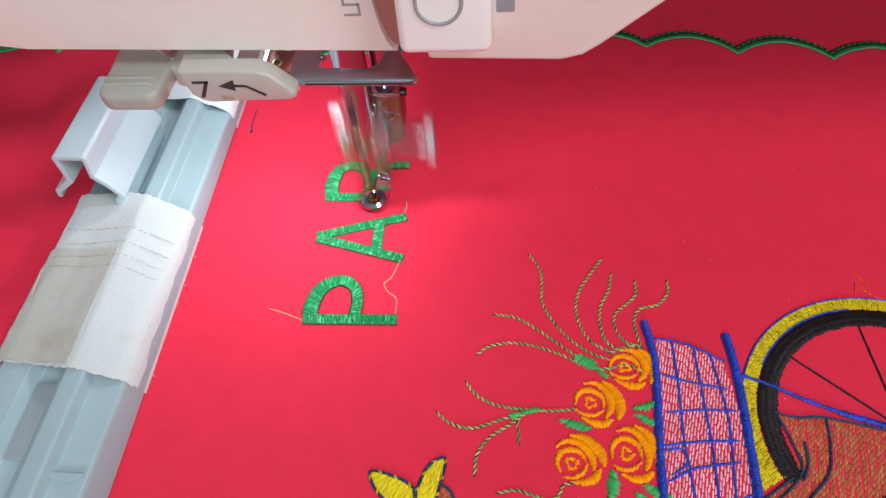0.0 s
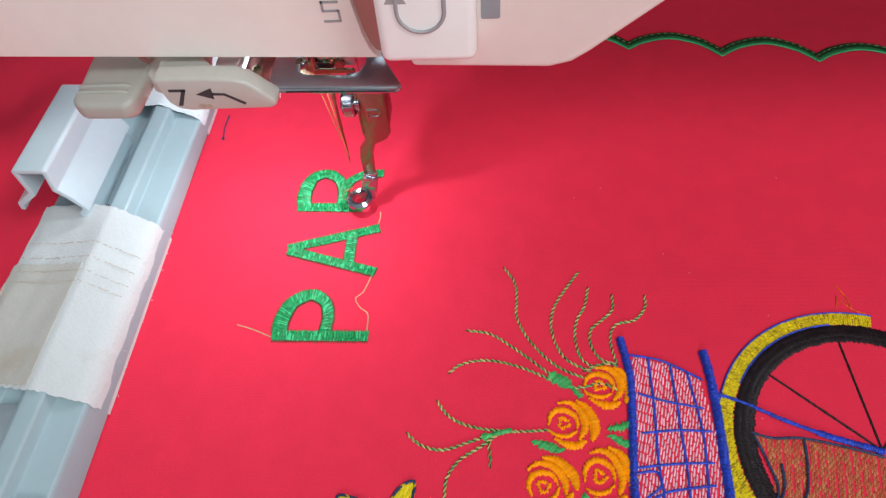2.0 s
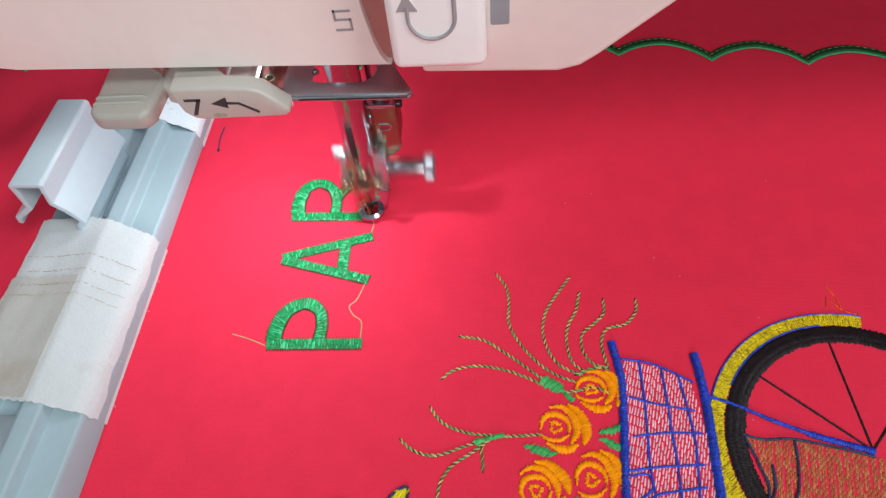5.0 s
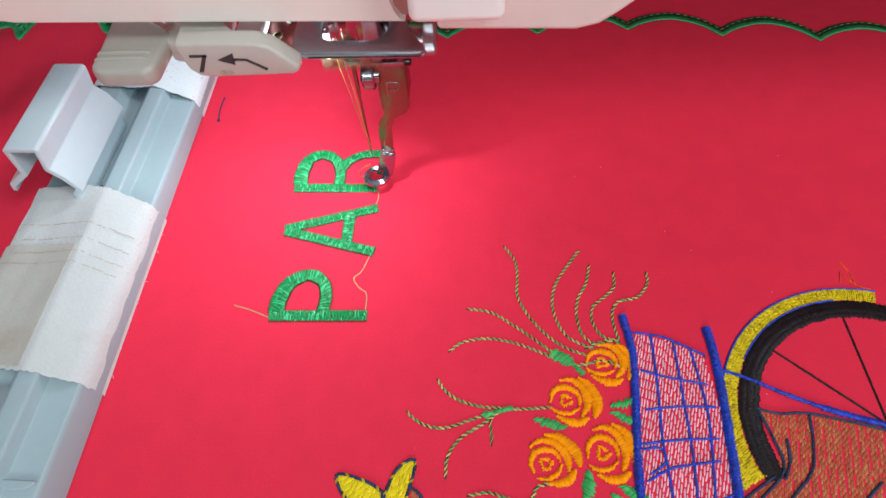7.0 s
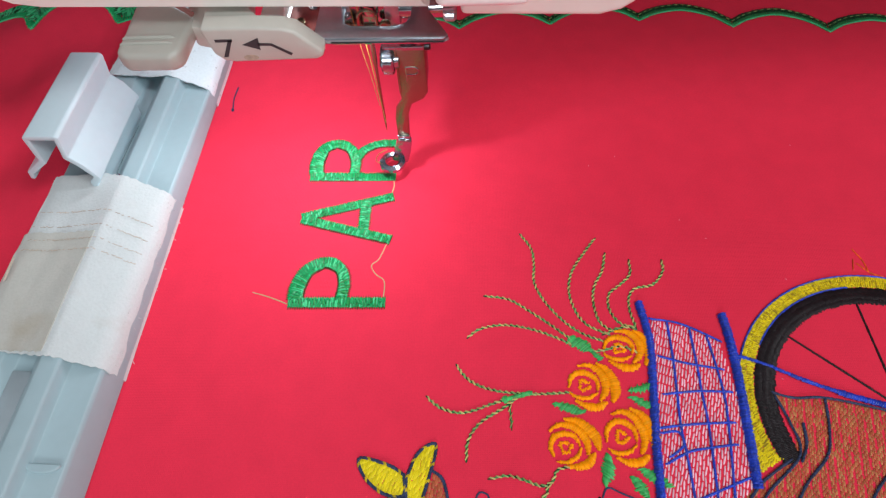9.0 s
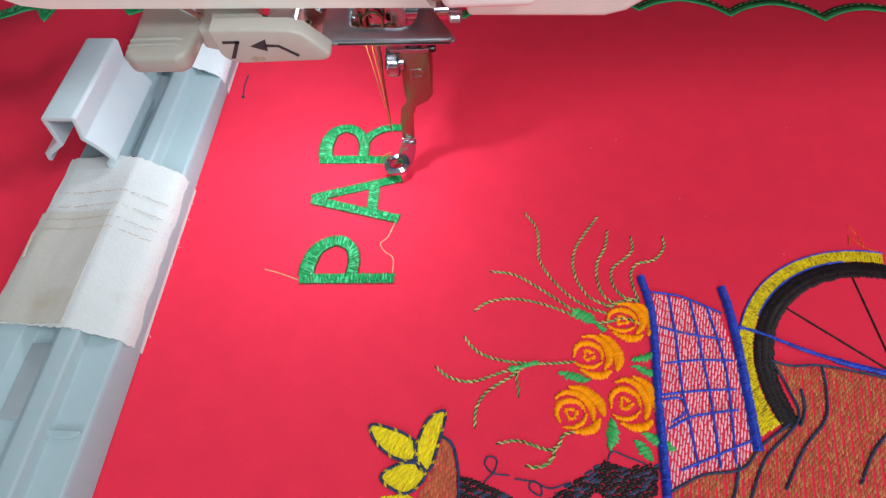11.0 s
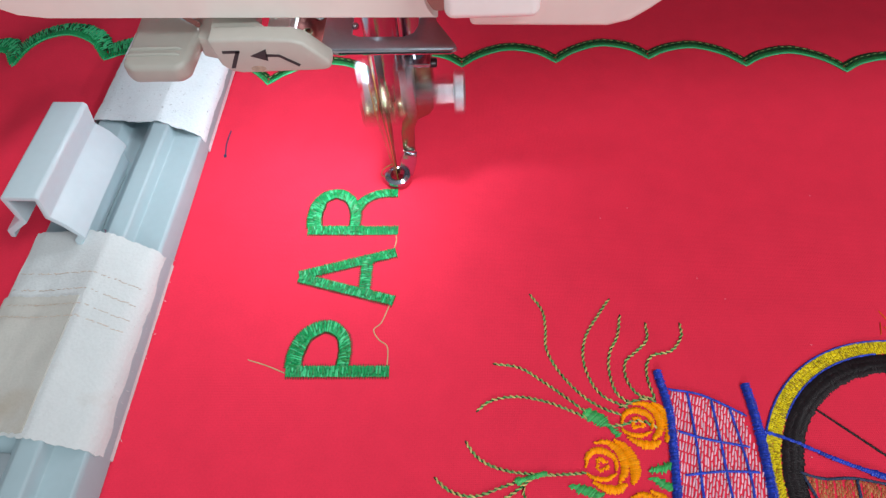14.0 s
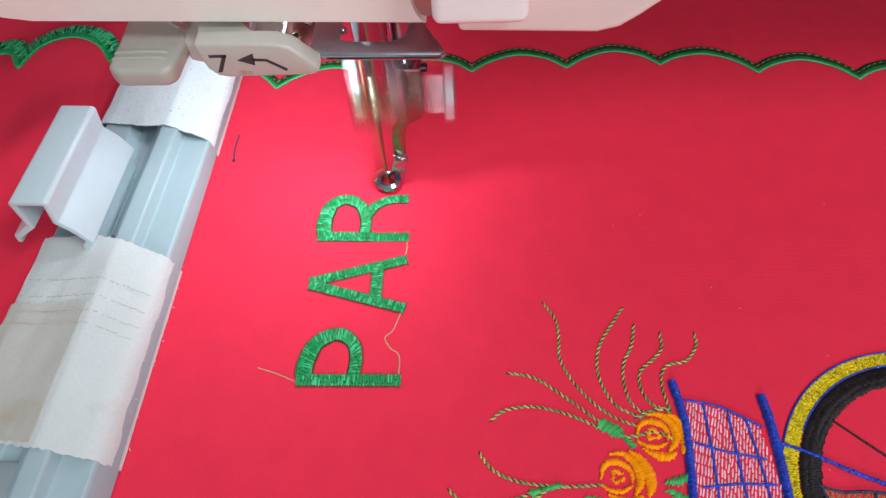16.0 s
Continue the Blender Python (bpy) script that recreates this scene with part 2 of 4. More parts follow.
    def fill(self, poly, angle, pitch, run, w, h, keep=1.0, mats=(0,), z=0.05, wobble=6, skip=0, cover=0.94):
        c, s = math.cos(radians(angle)), math.sin(radians(angle))
        turned = [(x * c + y * s, -x * s + y * c) for x, y in poly]
        ys = [p[1] for p in turned]
        y, row = min(ys) + pitch / 2, 0
        while y < max(ys):
            xs = []
            for (x0, y0), (x1, y1) in zip(turned, turned[1:] + turned[:1]):
                if (y0 <= y) != (y1 <= y):
                    xs.append(x0 + (y - y0) / (y1 - y0) * (x1 - x0))
            xs.sort()
            for a, b in zip(xs[::2], xs[1::2]):
                x = a - (row * 0.37 % 1) * run
                while x < b:
                    p, q = max(a, x), min(b, x + run * cover)
                    if q - p > 0.25 and random.random() < (keep if not skip or row % skip else keep * 0.3):
                        j, t = random.uniform(-0.12, 0.12), random.uniform(-1, 1) * wobble / 100 * run
                        self.stitch((p * c - (y + j - t) * s, p * s + (y + j - t) * c), (q * c - (y + j + t) * s, q * s + (y + j + t) * c),
                                    w, h * random.uniform(0.7, 1.2), z, 0, random.choice(mats))
                    x += run
            y += pitch
            row += 1

    def add(self, name, mats, parent, label=""):
        me = bpy.data.meshes.new(name)
        me.from_pydata([(x * U, y * U, z * U) for x, y, z in self.v], [], self.f)
        for m in mats:
            me.materials.append(m)
        me.polygons.foreach_set("material_index", self.m)
        smooth_all(me)
        ob = new(name, me)
        ob.parent = parent
        return tagged(ob, label)


def length(path):
    return sum(math.dist(a, b) for a, b in zip(path, path[1:]))


def resample(path, n):
    total, out, i, done = length(path), [], 0, 0.0
    for k in range(n):
        want = total * k / (n - 1)
        while i < len(path) - 2 and done + math.dist(path[i], path[i + 1]) < want:
            done += math.dist(path[i], path[i + 1])
            i += 1
        d = math.dist(path[i], path[i + 1]) or 1e-9
        s = (want - done) / d
        out.append(tuple(a + (b - a) * s for a, b in zip(path[i], path[i + 1])))
    return out


def curve(points, n=8):
    """A smooth path through the points (Catmull-Rom)."""
    p = [points[0], *points, points[-1]]
    out = []
    for i in range(1, len(p) - 2):
        for k in range(n):
            t = k / n
            out.append(tuple(0.5 * (2 * b + (c - a) * t + (2 * a - 5 * b + 4 * c - d) * t * t + (3 * b - a - 3 * c + d) * t ** 3)
                             for a, b, c, d in zip(p[i - 1], p[i], p[i + 1], p[i + 2])))
    return out + [points[-1]]


def rails(path, width):
    w = width if isinstance(width, (list, tuple)) else [width] * len(path)
    left, right = [], []
    for i, p in enumerate(path):
        a, b = path[max(0, i - 1)], path[min(len(path) - 1, i + 1)]
        dx, dy = b[0] - a[0], b[1] - a[1]
        d = math.hypot(dx, dy) or 1
        k = w[min(i, len(w) - 1)] / 2
        left.append((p[0] - dy / d * k, p[1] + dx / d * k))
        right.append((p[0] + dy / d * k, p[1] - dx / d * k))
    return left, right


def shift(path, by):
    n = len(path)
    if by > 0:
        return [path[min(n - 1, i + max(1, int(by)))] for i in range(n)]
    return [path[max(0, i - max(1, int(-by)))] for i in range(n)]


def arc(cx, cy, r, a0, a1, n=24, ry=None):
    return [(cx + r * math.cos(radians(a0 + (a1 - a0) * i / n)), cy + (ry or r) * math.sin(radians(a0 + (a1 - a0) * i / n))) for i in range(n + 1)]


def prism(outline, axis, lo, hi, bevel=0.0, segments=2):
    """An outline in the plane across the axis, pulled from lo to hi."""
    bm = bmesh.new()
    place = {"x": lambda a, b, c: (c, a, b), "y": lambda a, b, c: (a, c, b), "z": lambda a, b, c: (a, b, c)}[axis]
    vs = [bm.verts.new(place(a, b, lo)) for a, b in outline]
    face = bm.faces.new(vs)
    pulled = bmesh.ops.extrude_face_region(bm, geom=[face])
    step = place(0, 0, hi - lo)
    bmesh.ops.translate(bm, vec=step, verts=[g for g in pulled["geom"] if isinstance(g, bmesh.types.BMVert)])
    bmesh.ops.recalc_face_normals(bm, faces=bm.faces)
    if bevel:
        bmesh.ops.bevel(bm, geom=[e for e in bm.edges if e.calc_face_angle(0) > 0.5], offset=bevel, segments=segments, affect="EDGES", clamp_overlap=True, profile=0.5)
    return bm


def block(x0, x1, y0, y1, z0, z1, bevel=0.3, segments=2):
    return prism([(x0, y0), (x1, y0), (x1, y1), (x0, y1)], "z", z0, z1, bevel, segments)


def lathe(profile, n=24):
    """A turned body about z from (radius, z) pairs."""
    bm = bmesh.new()
    rings = [[bm.verts.new((r * math.cos(2 * math.pi * k / n), r * math.sin(2 * math.pi * k / n), z)) for k in range(n)] for r, z in profile]
    for a, b in zip(rings, rings[1:]):
        for k in range(n):
            bm.faces.new((a[k], a[(k + 1) % n], b[(k + 1) % n], b[k]))
    if profile[0] != profile[-1]:
        bm.faces.new(rings[0][::-1])
        bm.faces.new(rings[-1])
    bmesh.ops.recalc_face_normals(bm, faces=bm.faces)
    return bm


def moved(bm, m):
    bmesh.ops.transform(bm, matrix=m, verts=bm.verts)
    return bm


def tube(path, r, n=8):
    """A round wire along 3D points."""
    bm = bmesh.new()
    rings = []
    for i, p in enumerate(path):
        t = (Vector(path[min(i + 1, len(path) - 1)]) - Vector(path[max(i - 1, 0)])).normalized()
        u = t.orthogonal().normalized()
        if rings:
            u = (last - t * last.dot(t)).normalized()
        last, w = u, t.cross(u)
        rings.append([bm.verts.new(Vector(p) + (u * math.cos(2 * math.pi * k / n) + w * math.sin(2 * math.pi * k / n)) * r) for k in range(n)])
    for a, b in zip(rings, rings[1:]):
        for k in range(n):
            bm.faces.new((a[k], a[(k + 1) % n], b[(k + 1) % n], b[k]))
    bm.faces.new(rings[0][::-1])
    bm.faces.new(rings[-1])
    return bm


def join(*parts):
    out = bmesh.new()
    for bm in parts:
        me = bpy.data.meshes.new("scratch")
        bm.to_mesh(me)
        bm.free()
        out.from_mesh(me)
        bpy.data.meshes.remove(me)
    return out


# ---- the table under everything ----
tagged(part("table_top", block(-900, 900, -700, 900, -40, -14, 4), TABLE), "pale laminate table top under the sewing machine", "table", kind="structure")

# ---- the red cloth ----
def cloth():
    xs, ys = np.linspace(-330, 330, 221), np.linspace(-230, 330, 188)
    gx, gy = np.meshgrid(xs, ys)
    gz = cloth_height(gx, gy)
    v = np.stack([gx * U, gy * U, gz * U], -1).reshape(-1, 3)
    n = len(xs)
    idx = np.arange(len(ys) * n).reshape(len(ys), n)
    f = np.stack([idx[:-1, :-1], idx[:-1, 1:], idx[1:, 1:], idx[1:, :-1]], -1).reshape(-1, 4)
    me = bpy.data.meshes.new("red_cloth")
    me.from_pydata(v.tolist(), [], f.tolist())
    me.materials.append(RED)
    smooth_all(me)
    return tagged(new("red_cloth", me), "bright red cotton cloth stretched in the hoop, partly embroidered", "cloth")


CLOTH = cloth()


# ---- embroidery on the cloth ----
def letter(name, strokes, label):
    th = Threads()
    for path, width, z in strokes:
        wider = [k + 0.9 for k in width] if isinstance(width, list) else width + 0.9
        th.band(path, wider, 0.62, h=0.16, lift=0.05, z=z + 0.02, w=0.34, ragged=0.12, mat=1)
        # light strands paint in the satin highlights; the dark underlay darkens the grooves
        th.band(path, width, 0.4, h=0.34, lift=0.5, z=z, w=0.37, ragged=0.1, zig=0.1, under=1, split=2, mats=(0, 0, 0, 2, 3))
    return th.add(name, [GREEN, DARKGREEN, LIGHTGREEN, MIDGREEN], CLOTH, label)


def letters():
    letter("letter_p", [
        ([(-25.6, 1.5), (0.1, 1.5)], 3.1, 0.05),
        (curve([(-24.2, 2.6), (-23.9, 7.0), (-21.8, 11.8), (-16.8, 14.3), (-12.6, 11.8), (-11.3, 7.4), (-11.6, 2.6)]), [4.2] * 14 + [3.8] * 8 + [3.4] * 8 + [3.0] * 20, 0.12)],
        "green satin-stitched letter P on red cloth")
    letter("letter_a", [
        ([(-26.2, 30.0), (-0.1, 37.2)], 3.0, 0.05),
        ([(-26.0, 29.2), (0.1, 21.7)], 3.0, 0.1),
        ([(-8.0, 24.0), (-7.8, 35.2)], 3.2, 0.02)], "green satin-stitched letter A on red cloth")
    r = letter("letter_r", [
        ([(-25.8, 45.3), (-10.0, 45.0)], 3.2, 0.05),
        (curve([(-24.3, 46.4), (-24.6, 51.0), (-23.2, 56.3), (-19.0, 58.6), (-14.6, 56.3), (-12.6, 51.5), (-12.5, 46.6)]), [4.2] * 14 + [3.8] * 8 + [3.4] * 8 + [3.0] * 20, 0.12),
        (curve([(-12.4, 52.5), (-10.3, 56.0), (-6.0, 58.3), (-0.8, 58.6)]), 2.9, 0.08)], "green satin-stitched letter R, its last bar being sewn")
    pieces = []
    for i in range(10):
        th = Threads()
        x = -10 + i
        # same painted highlight strands as the finished letters
        th.band([(x, 44.9), (x + 1.0, 44.9)], 3.2, 0.3, h=0.34, lift=0.5, w=0.37, ragged=0.14, zig=0.0, under=0, split=2, mats=(0, 0, 0, 2, 3))
        pieces.append(th.add("fresh_stitches", [GREEN, DARKGREEN, LIGHTGREEN, MIDGREEN], r))
    th = Threads()
    th.rope(curve([(-35.9, 4.8), (-31.4, 3.4), (-26.3, 1.3)]), 1.2, 0.25, 0.24, (0,), 0.1)
    th.add("thread_tail", [JUMP], CLOTH, "loose beige thread end beside the letter P")
    th = Threads()
    th.rope(curve([(-0.9, 20.4), (-2.6, 15.4), (-4.5, 13.2), (-3.0, 10.4), (-0.6, 8.2), (-0.4, 3.0)]), 1.2, 0.25, 0.24, (0,), 0.1)
    th.add("jump_thread", [JUMP], CLOTH, "beige jump thread between two letters")
    th = Threads()
    th.rope(curve([(-0.4, 43.2), (-0.2, 41.4), (-0.6, 38.9)]), 1.0, 0.25, 0.24, (0,), 0.1)
    th.add("jump_thread", [JUMP], CLOTH, "beige jump thread between two letters")
    th = Threads()
    th.rope(curve([(0.2, 58.8), (0.5, 52.0), (0.3, 45.0), (-0.4, 39.0), (1.6, 36.6), (2.6, 34.0), (1.6, 31.6), (-0.4, 30.8)]), 1.2, 0.26, 0.26, (0,), 0.1, 0.2)
    loose = th.add("loose_thread", [JUMP], CLOTH, "loose beige thread pulled up by the needle")
    return pieces, loose


def stem(points, thick=0.75):
    th = Threads()
    path = curve(points)
    th.rope(path, 1.8, thick * 0.8, 0.34, (1, 3), 0.1, 0.02)
    th.rope(path, 2.7, thick * 0.74, 0.42, (0, 0, 2), 0.24, 0.2, -0.04)
    return th.add("flower_stem", [OLIVE, DARKGREEN, SAGE, MIDGREEN], CLOTH, "curved olive and green twisted stitched stem")


def bouquet():
    for pts in (
        [(36.3, 23.2), (39.2, 18.4), (39.7, 12.9), (39.5, 7.5), (42.1, 1.5), (46.7, -4.3), (51.4, -7.8), (56.0, -9.6)],
        [(56.7, 21.7), (53.7, 17.4), (49.7, 11.0), (48.4, 4.9), (49.6, -1.0), (52.3, -5.1), (57.4, -7.7)],
        [(58.9, 16.8), (57.6, 11.0), (55.2, 6.6), (54.4, 1.5), (55.5, -4.3), (58.8, -6.9)],
        [(65.0, 14.5), (64.8, 10.0), (61.5, 6.5), (58.7, 4.0), (58.2, -0.2), (60.2, -4.3), (64.2, -6.2)],
        [(73.6, 14.4), (73.5, 10.9), (70.3, 6.8), (65.7, 5.7), (63.7, 3.1), (63.4, -1.1), (64.4, -5.8)],
        [(26.4, 3.4), (32.6, 2.4), (38.3, -1.4), (43.1, -5.1), (48.0, -9.2)],
        [(22.1, -8.7), (25.2, -6.2), (31.7, -5.1), (39.5, -6.7), (48.0, -10.4)],
        [(19.3, -16.2), (21.7, -19.5), (25.2, -21.7), (30.6, -23.1), (38.6, -23.6), (46.7, -23.1)],
        [(12.3, -24.5), (15.8, -27.3), (21.2, -28.4), (27.8, -26.2), (33.9, -24.1), (38.6, -23.6)],
        [(22.0, -39.7), (22.3, -35.1), (25.1, -30.8), (30.5, -27.2), (33.9, -24.5)],
        [(32.1, -26.2), (32.5, -32.1)],
        [(27.1, -43.7), (31.4, -42.9), (35.1, -43.9), (38.8, -45.1), (41.3, -43.8), (42.1, -41.6), (45.3, -40.7)],
        [(33.5, -48.8), (36.4, -49.0), (39.1, -47.5), (40.4, -44.4)],
        [(56.0, -7.8), (60.0, -6.0), (64.0, -5.4)],
        [(52.5, -12.4), (56.0, -12.0), (60.0, -11.0), (64.0, -12.8)],
    ):
        stem(pts, 0.42 if len(pts) == 2 else 0.6)
    th = Threads()
    th.band(curve([(47.2, -8.9), (50.0, -10.4), (53.0, -12.6), (54.8, -15.0)]), [1.2] + [3.0] * 12 + [1.5] * 12 + [0.8] * 4, 0.28, slant=2, h=0.26, w=0.34, lift=0.35, ragged=0.4)
    th.add("flower_bud", [LEAF], CLOTH, "small green stitched flower bud")
    th = Threads()
    th.band(curve([(30.5, -25.2), (33.5, -24.3), (37.5, -23.2)]), [0.9, 1.6, 2.2, 2.0, 1.2], 0.45, slant=1, h=0.35)
    th.add("leaf", [LEAF], CLOTH, "small green stitched leaf")
    for a, b, wide in (((66.8, -20.4), (60.0, -22.9), 1.7), ((60.2, -24.2), (67.0, -27.2), 1.7), ((42.2, -25.9), (50.0, -28.1), 2.0), ((53.8, -37.6), (52.4, -45.0), 2.6),
                       ((60.4, -41.0), (67.2, -45.0), 2.2), ((58.0, -42.6), (62.0, -47.6), 2.2)):
        th = Threads()
        path = resample([a, ((a[0] + b[0]) / 2 + 0.5, (a[1] + b[1]) / 2 - 0.3), b], 16)
        th.band(path, [0.3 + wide * math.sin(math.pi * (i + 0.5) / 16) for i in range(16)], 0.28, slant=2, h=0.26, w=0.34, lift=0.35, ragged=0.4)
        th.add("leaf", [LEAF], CLOTH, "small green satin-stitched leaf")


# one rose, as centre lines of its petals about its middle, each with its greatest breadth and whether it thickens to its end
PETALS = (
    (((-0.98, -0.23), (-0.92, 0.23), (-0.59, 0.5), (-0.21, 0.46), (0.1, 0.2), (0.13, -0.2)), 0.24, 0.0),
    (((-0.95, -0.44), (-0.62, -0.6), (-0.2, -0.56), (0.12, -0.3)), 0.18, 0.0),
    (((-0.71, 0.76), (-0.28, 0.86), (0.14, 0.66), (0.4, 0.24), (0.42, -0.22), (0.24, -0.62)), 0.33, 0.3),
    (((-0.68, -0.74), (-0.28, -0.9), (0.16, -0.9), (0.5, -0.66)), 0.33, 0.4),
    (((0.02, 0.98), (0.45, 0.74), (0.7, 0.31), (0.82, -0.15), (0.72, -0.62)), 0.42, 0.3),
)


def rose(cx, cy, turn, size, tall):
    """A rose seen a little from the side: open petals nested round an off-centre heart, cloth showing between them."""
    c, s = math.cos(radians(turn)), math.sin(radians(turn))

    def put(u, v):
        return cx + size * (u * c - v * s), cy + size * tall * (u * s + v * c)

    th = Threads()
    heart = [put(-0.4 + (0.2 + 0.04 * math.cos(radians(3 * a))) * math.cos(radians(a)), -0.04 + (0.2 + 0.04 * math.cos(radians(3 * a))) * math.sin(radians(a))) for a in range(30, 366, 15)]
    th.band(heart, 0.12 * size, 0.26, h=0.24, w=0.36, ragged=0.3, lift=0.2)
    flower = th.add("rose", [ORANGE, DEEPORANGE], CLOTH, "orange satin-stitched rose with open curled petals")
    for points, breadth, late in PETALS:
        th = Threads()
        path = resample(curve([put(*p) for p in points]), 30)
        wide = [size * breadth * (0.22 + 0.8 * math.sin(math.pi * ((k + 0.5) / 30) ** (1 + late)) ** 0.8) for k in range(30)]
        th.band(path, wide, 0.22, h=0.2, z=0.1, ragged=0.22, lift=0.4, w=0.32, zig=0.3, under=0, mats=(0, 0, 0, 1))
        th.add("petal", [ORANGE, AMBER], flower)


def basket():
    th = Threads()
    weave = [(68.0, -3.6), (75.5, -5.1), (84.0, -9.8), (85.4, -22.3), (85.2, -40.0), (84.2, -44.6), (80.7, -48.6), (71.8, -50.0), (64.4, -54.2), (65.4, -42.0), (66.4, -22.0), (67.4, -9.0)]
    th.fill(weave, 75, 0.72, 2.4, 0.38, 0.32, 1.0, wobble=5, cover=0.88)
    ob = th.add("flower_basket", [PINK], CLOTH, "pale pink stitched basket with blue lattice and rails")
    for pts, w in (([(65.8, 1.3), (67.1, -9.1), (66.2, -22.5), (65.2, -32.1), (64.6, -41.0), (63.6, -55.4)], 2.1), ([(86.0, -2.2), (86.6, -10.6), (86.4, -22.3), (85.8, -33.2), (85.2, -45.0)], 2.3)):
        th = Threads()
        th.band(curve(pts), w, 0.25, h=0.2, lift=1.0, z=0.2, w=0.34, zig=0.5, ragged=0.2, under=0, fleck=(0,))
        th.add("basket_rail", [BLUE], ob, "raised royal blue satin bar")
    for pts in ([(72.1, -4.3), (72.0, -15.2), (71.1, -30.7), (71.3, -37.2), (71.4, -48.6)], [(77.3, -6.2), (77.4, -15.1), (77.3, -23.8), (77.3, -31.9), (76.2, -48.6)],
                [(81.1, -8.0), (81.8, -15.1), (82.3, -23.8), (81.7, -31.9), (79.8, -47.6)], [(68.6, -13.7), (75.0, -15.6), (83.4, -17.2)], [(68.4, -23.6), (76.0, -22.8), (84.2, -22.9)],
                [(65.9, -31.8), (74.0, -30.8), (83.3, -30.3)], [(66.5, -40.0), (71.9, -37.2), (77.0, -36.2), (82.8, -35.4)], [(67.6, -49.4), (73.8, -46.9), (84.3, -42.6)],
                [(68.0, -3.4), (75.5, -4.9), (84.4, -9.8)], [(66.3, -33.0), (70.2, -32.6), (71.0, -35.6), (67.6, -38.4)]):
        th = Threads()
        th.rope(curve(pts), 1.3, 0.5, 0.42, (0,), 0.24, 0.3)
        th.add("lattice_line", [BLUE], ob)


def bicycle():
    hx, hy = 121.7, -26.7
    th = Threads()
    for r, z in ((27.6, 0.05), (29.9, 0.08), (28.7, 0.2)):
        th.satin(arc(hx, hy, r, 52, 204, 60), arc(hx, hy, r + 2.5, 52, 204, 60), 0.36, h=0.36, lift=0.12, ragged=0.3, z=z, under=0)
    wheel = th.add("bicycle_wheel", [BLACK], CLOTH, "dark brown stitched bicycle tyre with thin spokes")
    th = Threads()
    for r in (32.5, 34.1):
        th.satin(arc(hx, hy, r, 77, 162, 50), arc(hx, hy, r + 1.75, 77, 162, 50), 0.27, h=0.24, lift=0.12, ragged=0.25, w=0.3, zig=0.5, under=1, split=2, mats=(0, 0, 0, 1))
    outer, inner = [(87.4, -14.6), (86.9, -23.7), (86.5, -31.9), (86.4, -41.6)], arc(hx, hy, 32.6, 160, 200, 10)
    mid = [((a[0] + b[0]) / 2, (a[1] + b[1]) / 2) for a, b in zip(resample(outer, 20), resample(inner, 20))]
    th.satin(outer, mid, 0.3, h=0.26, lift=0.12, ragged=0.25, w=0.32, zig=0.5, under=1, split=2, mats=(0, 0, 0, 1))
    th.satin(mid, inner, 0.3, h=0.26, lift=0.12, ragged=0.25, w=0.32, zig=0.5, under=1, split=2, mats=(0, 0, 0, 1))
    th.fill([(86.5, -41.8), (87.4, -37.0), (89.4, -36.4), (92.2, -38.4)], 70, 0.5, 1.8, 0.6, 0.4)
    th.add("mudguard", [YELLOW, DULLGOLD], wheel, "golden yellow stitched mudguard")
    for r, a0, a1 in ((35.9, 77, 161), (32.5, 95, 150)):
        th = Threads()
        th.rope(arc(hx, hy, r, a0, a1, 40), 1.5, 0.5, 0.5, (0,), 0.12, 0.1)
        th.add("outline", [BLUE], wheel)
    for a in (138.5, 93.5, 48):
        th = Threads()
        th.rope([(hx, hy), (hx + 27.6 * math.cos(radians(a)), hy + 27.6 * math.sin(radians(a)))], 1.5, 0.6, 0.4, (0,), 0.12)
        th.add("spoke", [BLACK], wheel)
    th = Threads()
    th.band(curve([(87.3, -13.6), (93.3, -15.8), (101.8, -20.0), (111.3, -23.8), (121.7, -27.0)]), [0.8] * 14 + [1.0] * 8 + [1.6] * 11, 0.5, h=0.4, lift=0.3, z=0.3)
    th.add("stay", [BLUE], wheel, "blue stitched stay line")


def garment():
    th = Threads()
    area = [(93.6, -23.3), (98.0, -24.5), (104.6, -24.3), (113.3, -26.2), (122.0, -28.4), (140, -32), (140, -75), (59.6, -75), (56.0, -59.5), (63.8, -54.9), (71.8, -50.5), (80.0, -49.2), (85.7, -43.3),
            (93.8, -38.6), (96.3, -33.5)]
    th.fill(area, 80, 0.46, 1.3, 0.46, 0.22, 1.0, (0, 0, 1), wobble=6, skip=4, cover=0.92)
    ob = th.add("patterned_motif", [BRICK, GOLDFLECK], CLOTH, "brick orange filled motif with dark blue fold lines")
    for pts in ([(93.8, -24.0), (95.5, -30.0), (95.8, -37.7), (86.1, -47.0), (79.9, -58.1)], [(104.9, -24.5), (104.0, -31.0), (101.8, -37.6), (95.3, -44.3), (89.2, -53.2)], [(80.2, -48.3), (78.6, -53.0), (76.6, -57.0)],
                [(115.9, -39.6), (110.0, -45.0), (105.3, -51.8)], [(93.4, -23.0), (98.0, -24.3), (104.6, -24.2), (113.3, -26.0), (121.4, -28.2)], [(63.0, -55.0), (71.8, -50.5), (80.7, -49.0), (86.4, -43.6), (93.8, -38.6)],
                [(98.4, -30.5), (98.0, -35.0), (96.0, -39.0)], [(60.5, -58.5), (66.0, -56.6), (72.0, -56.4)]):
        th = Threads()
        th.rope(curve(pts), 1.5, 0.62, 0.5, (0,), 0.12, 0.35)
        th.add("fold_line", [NAVY], ob)


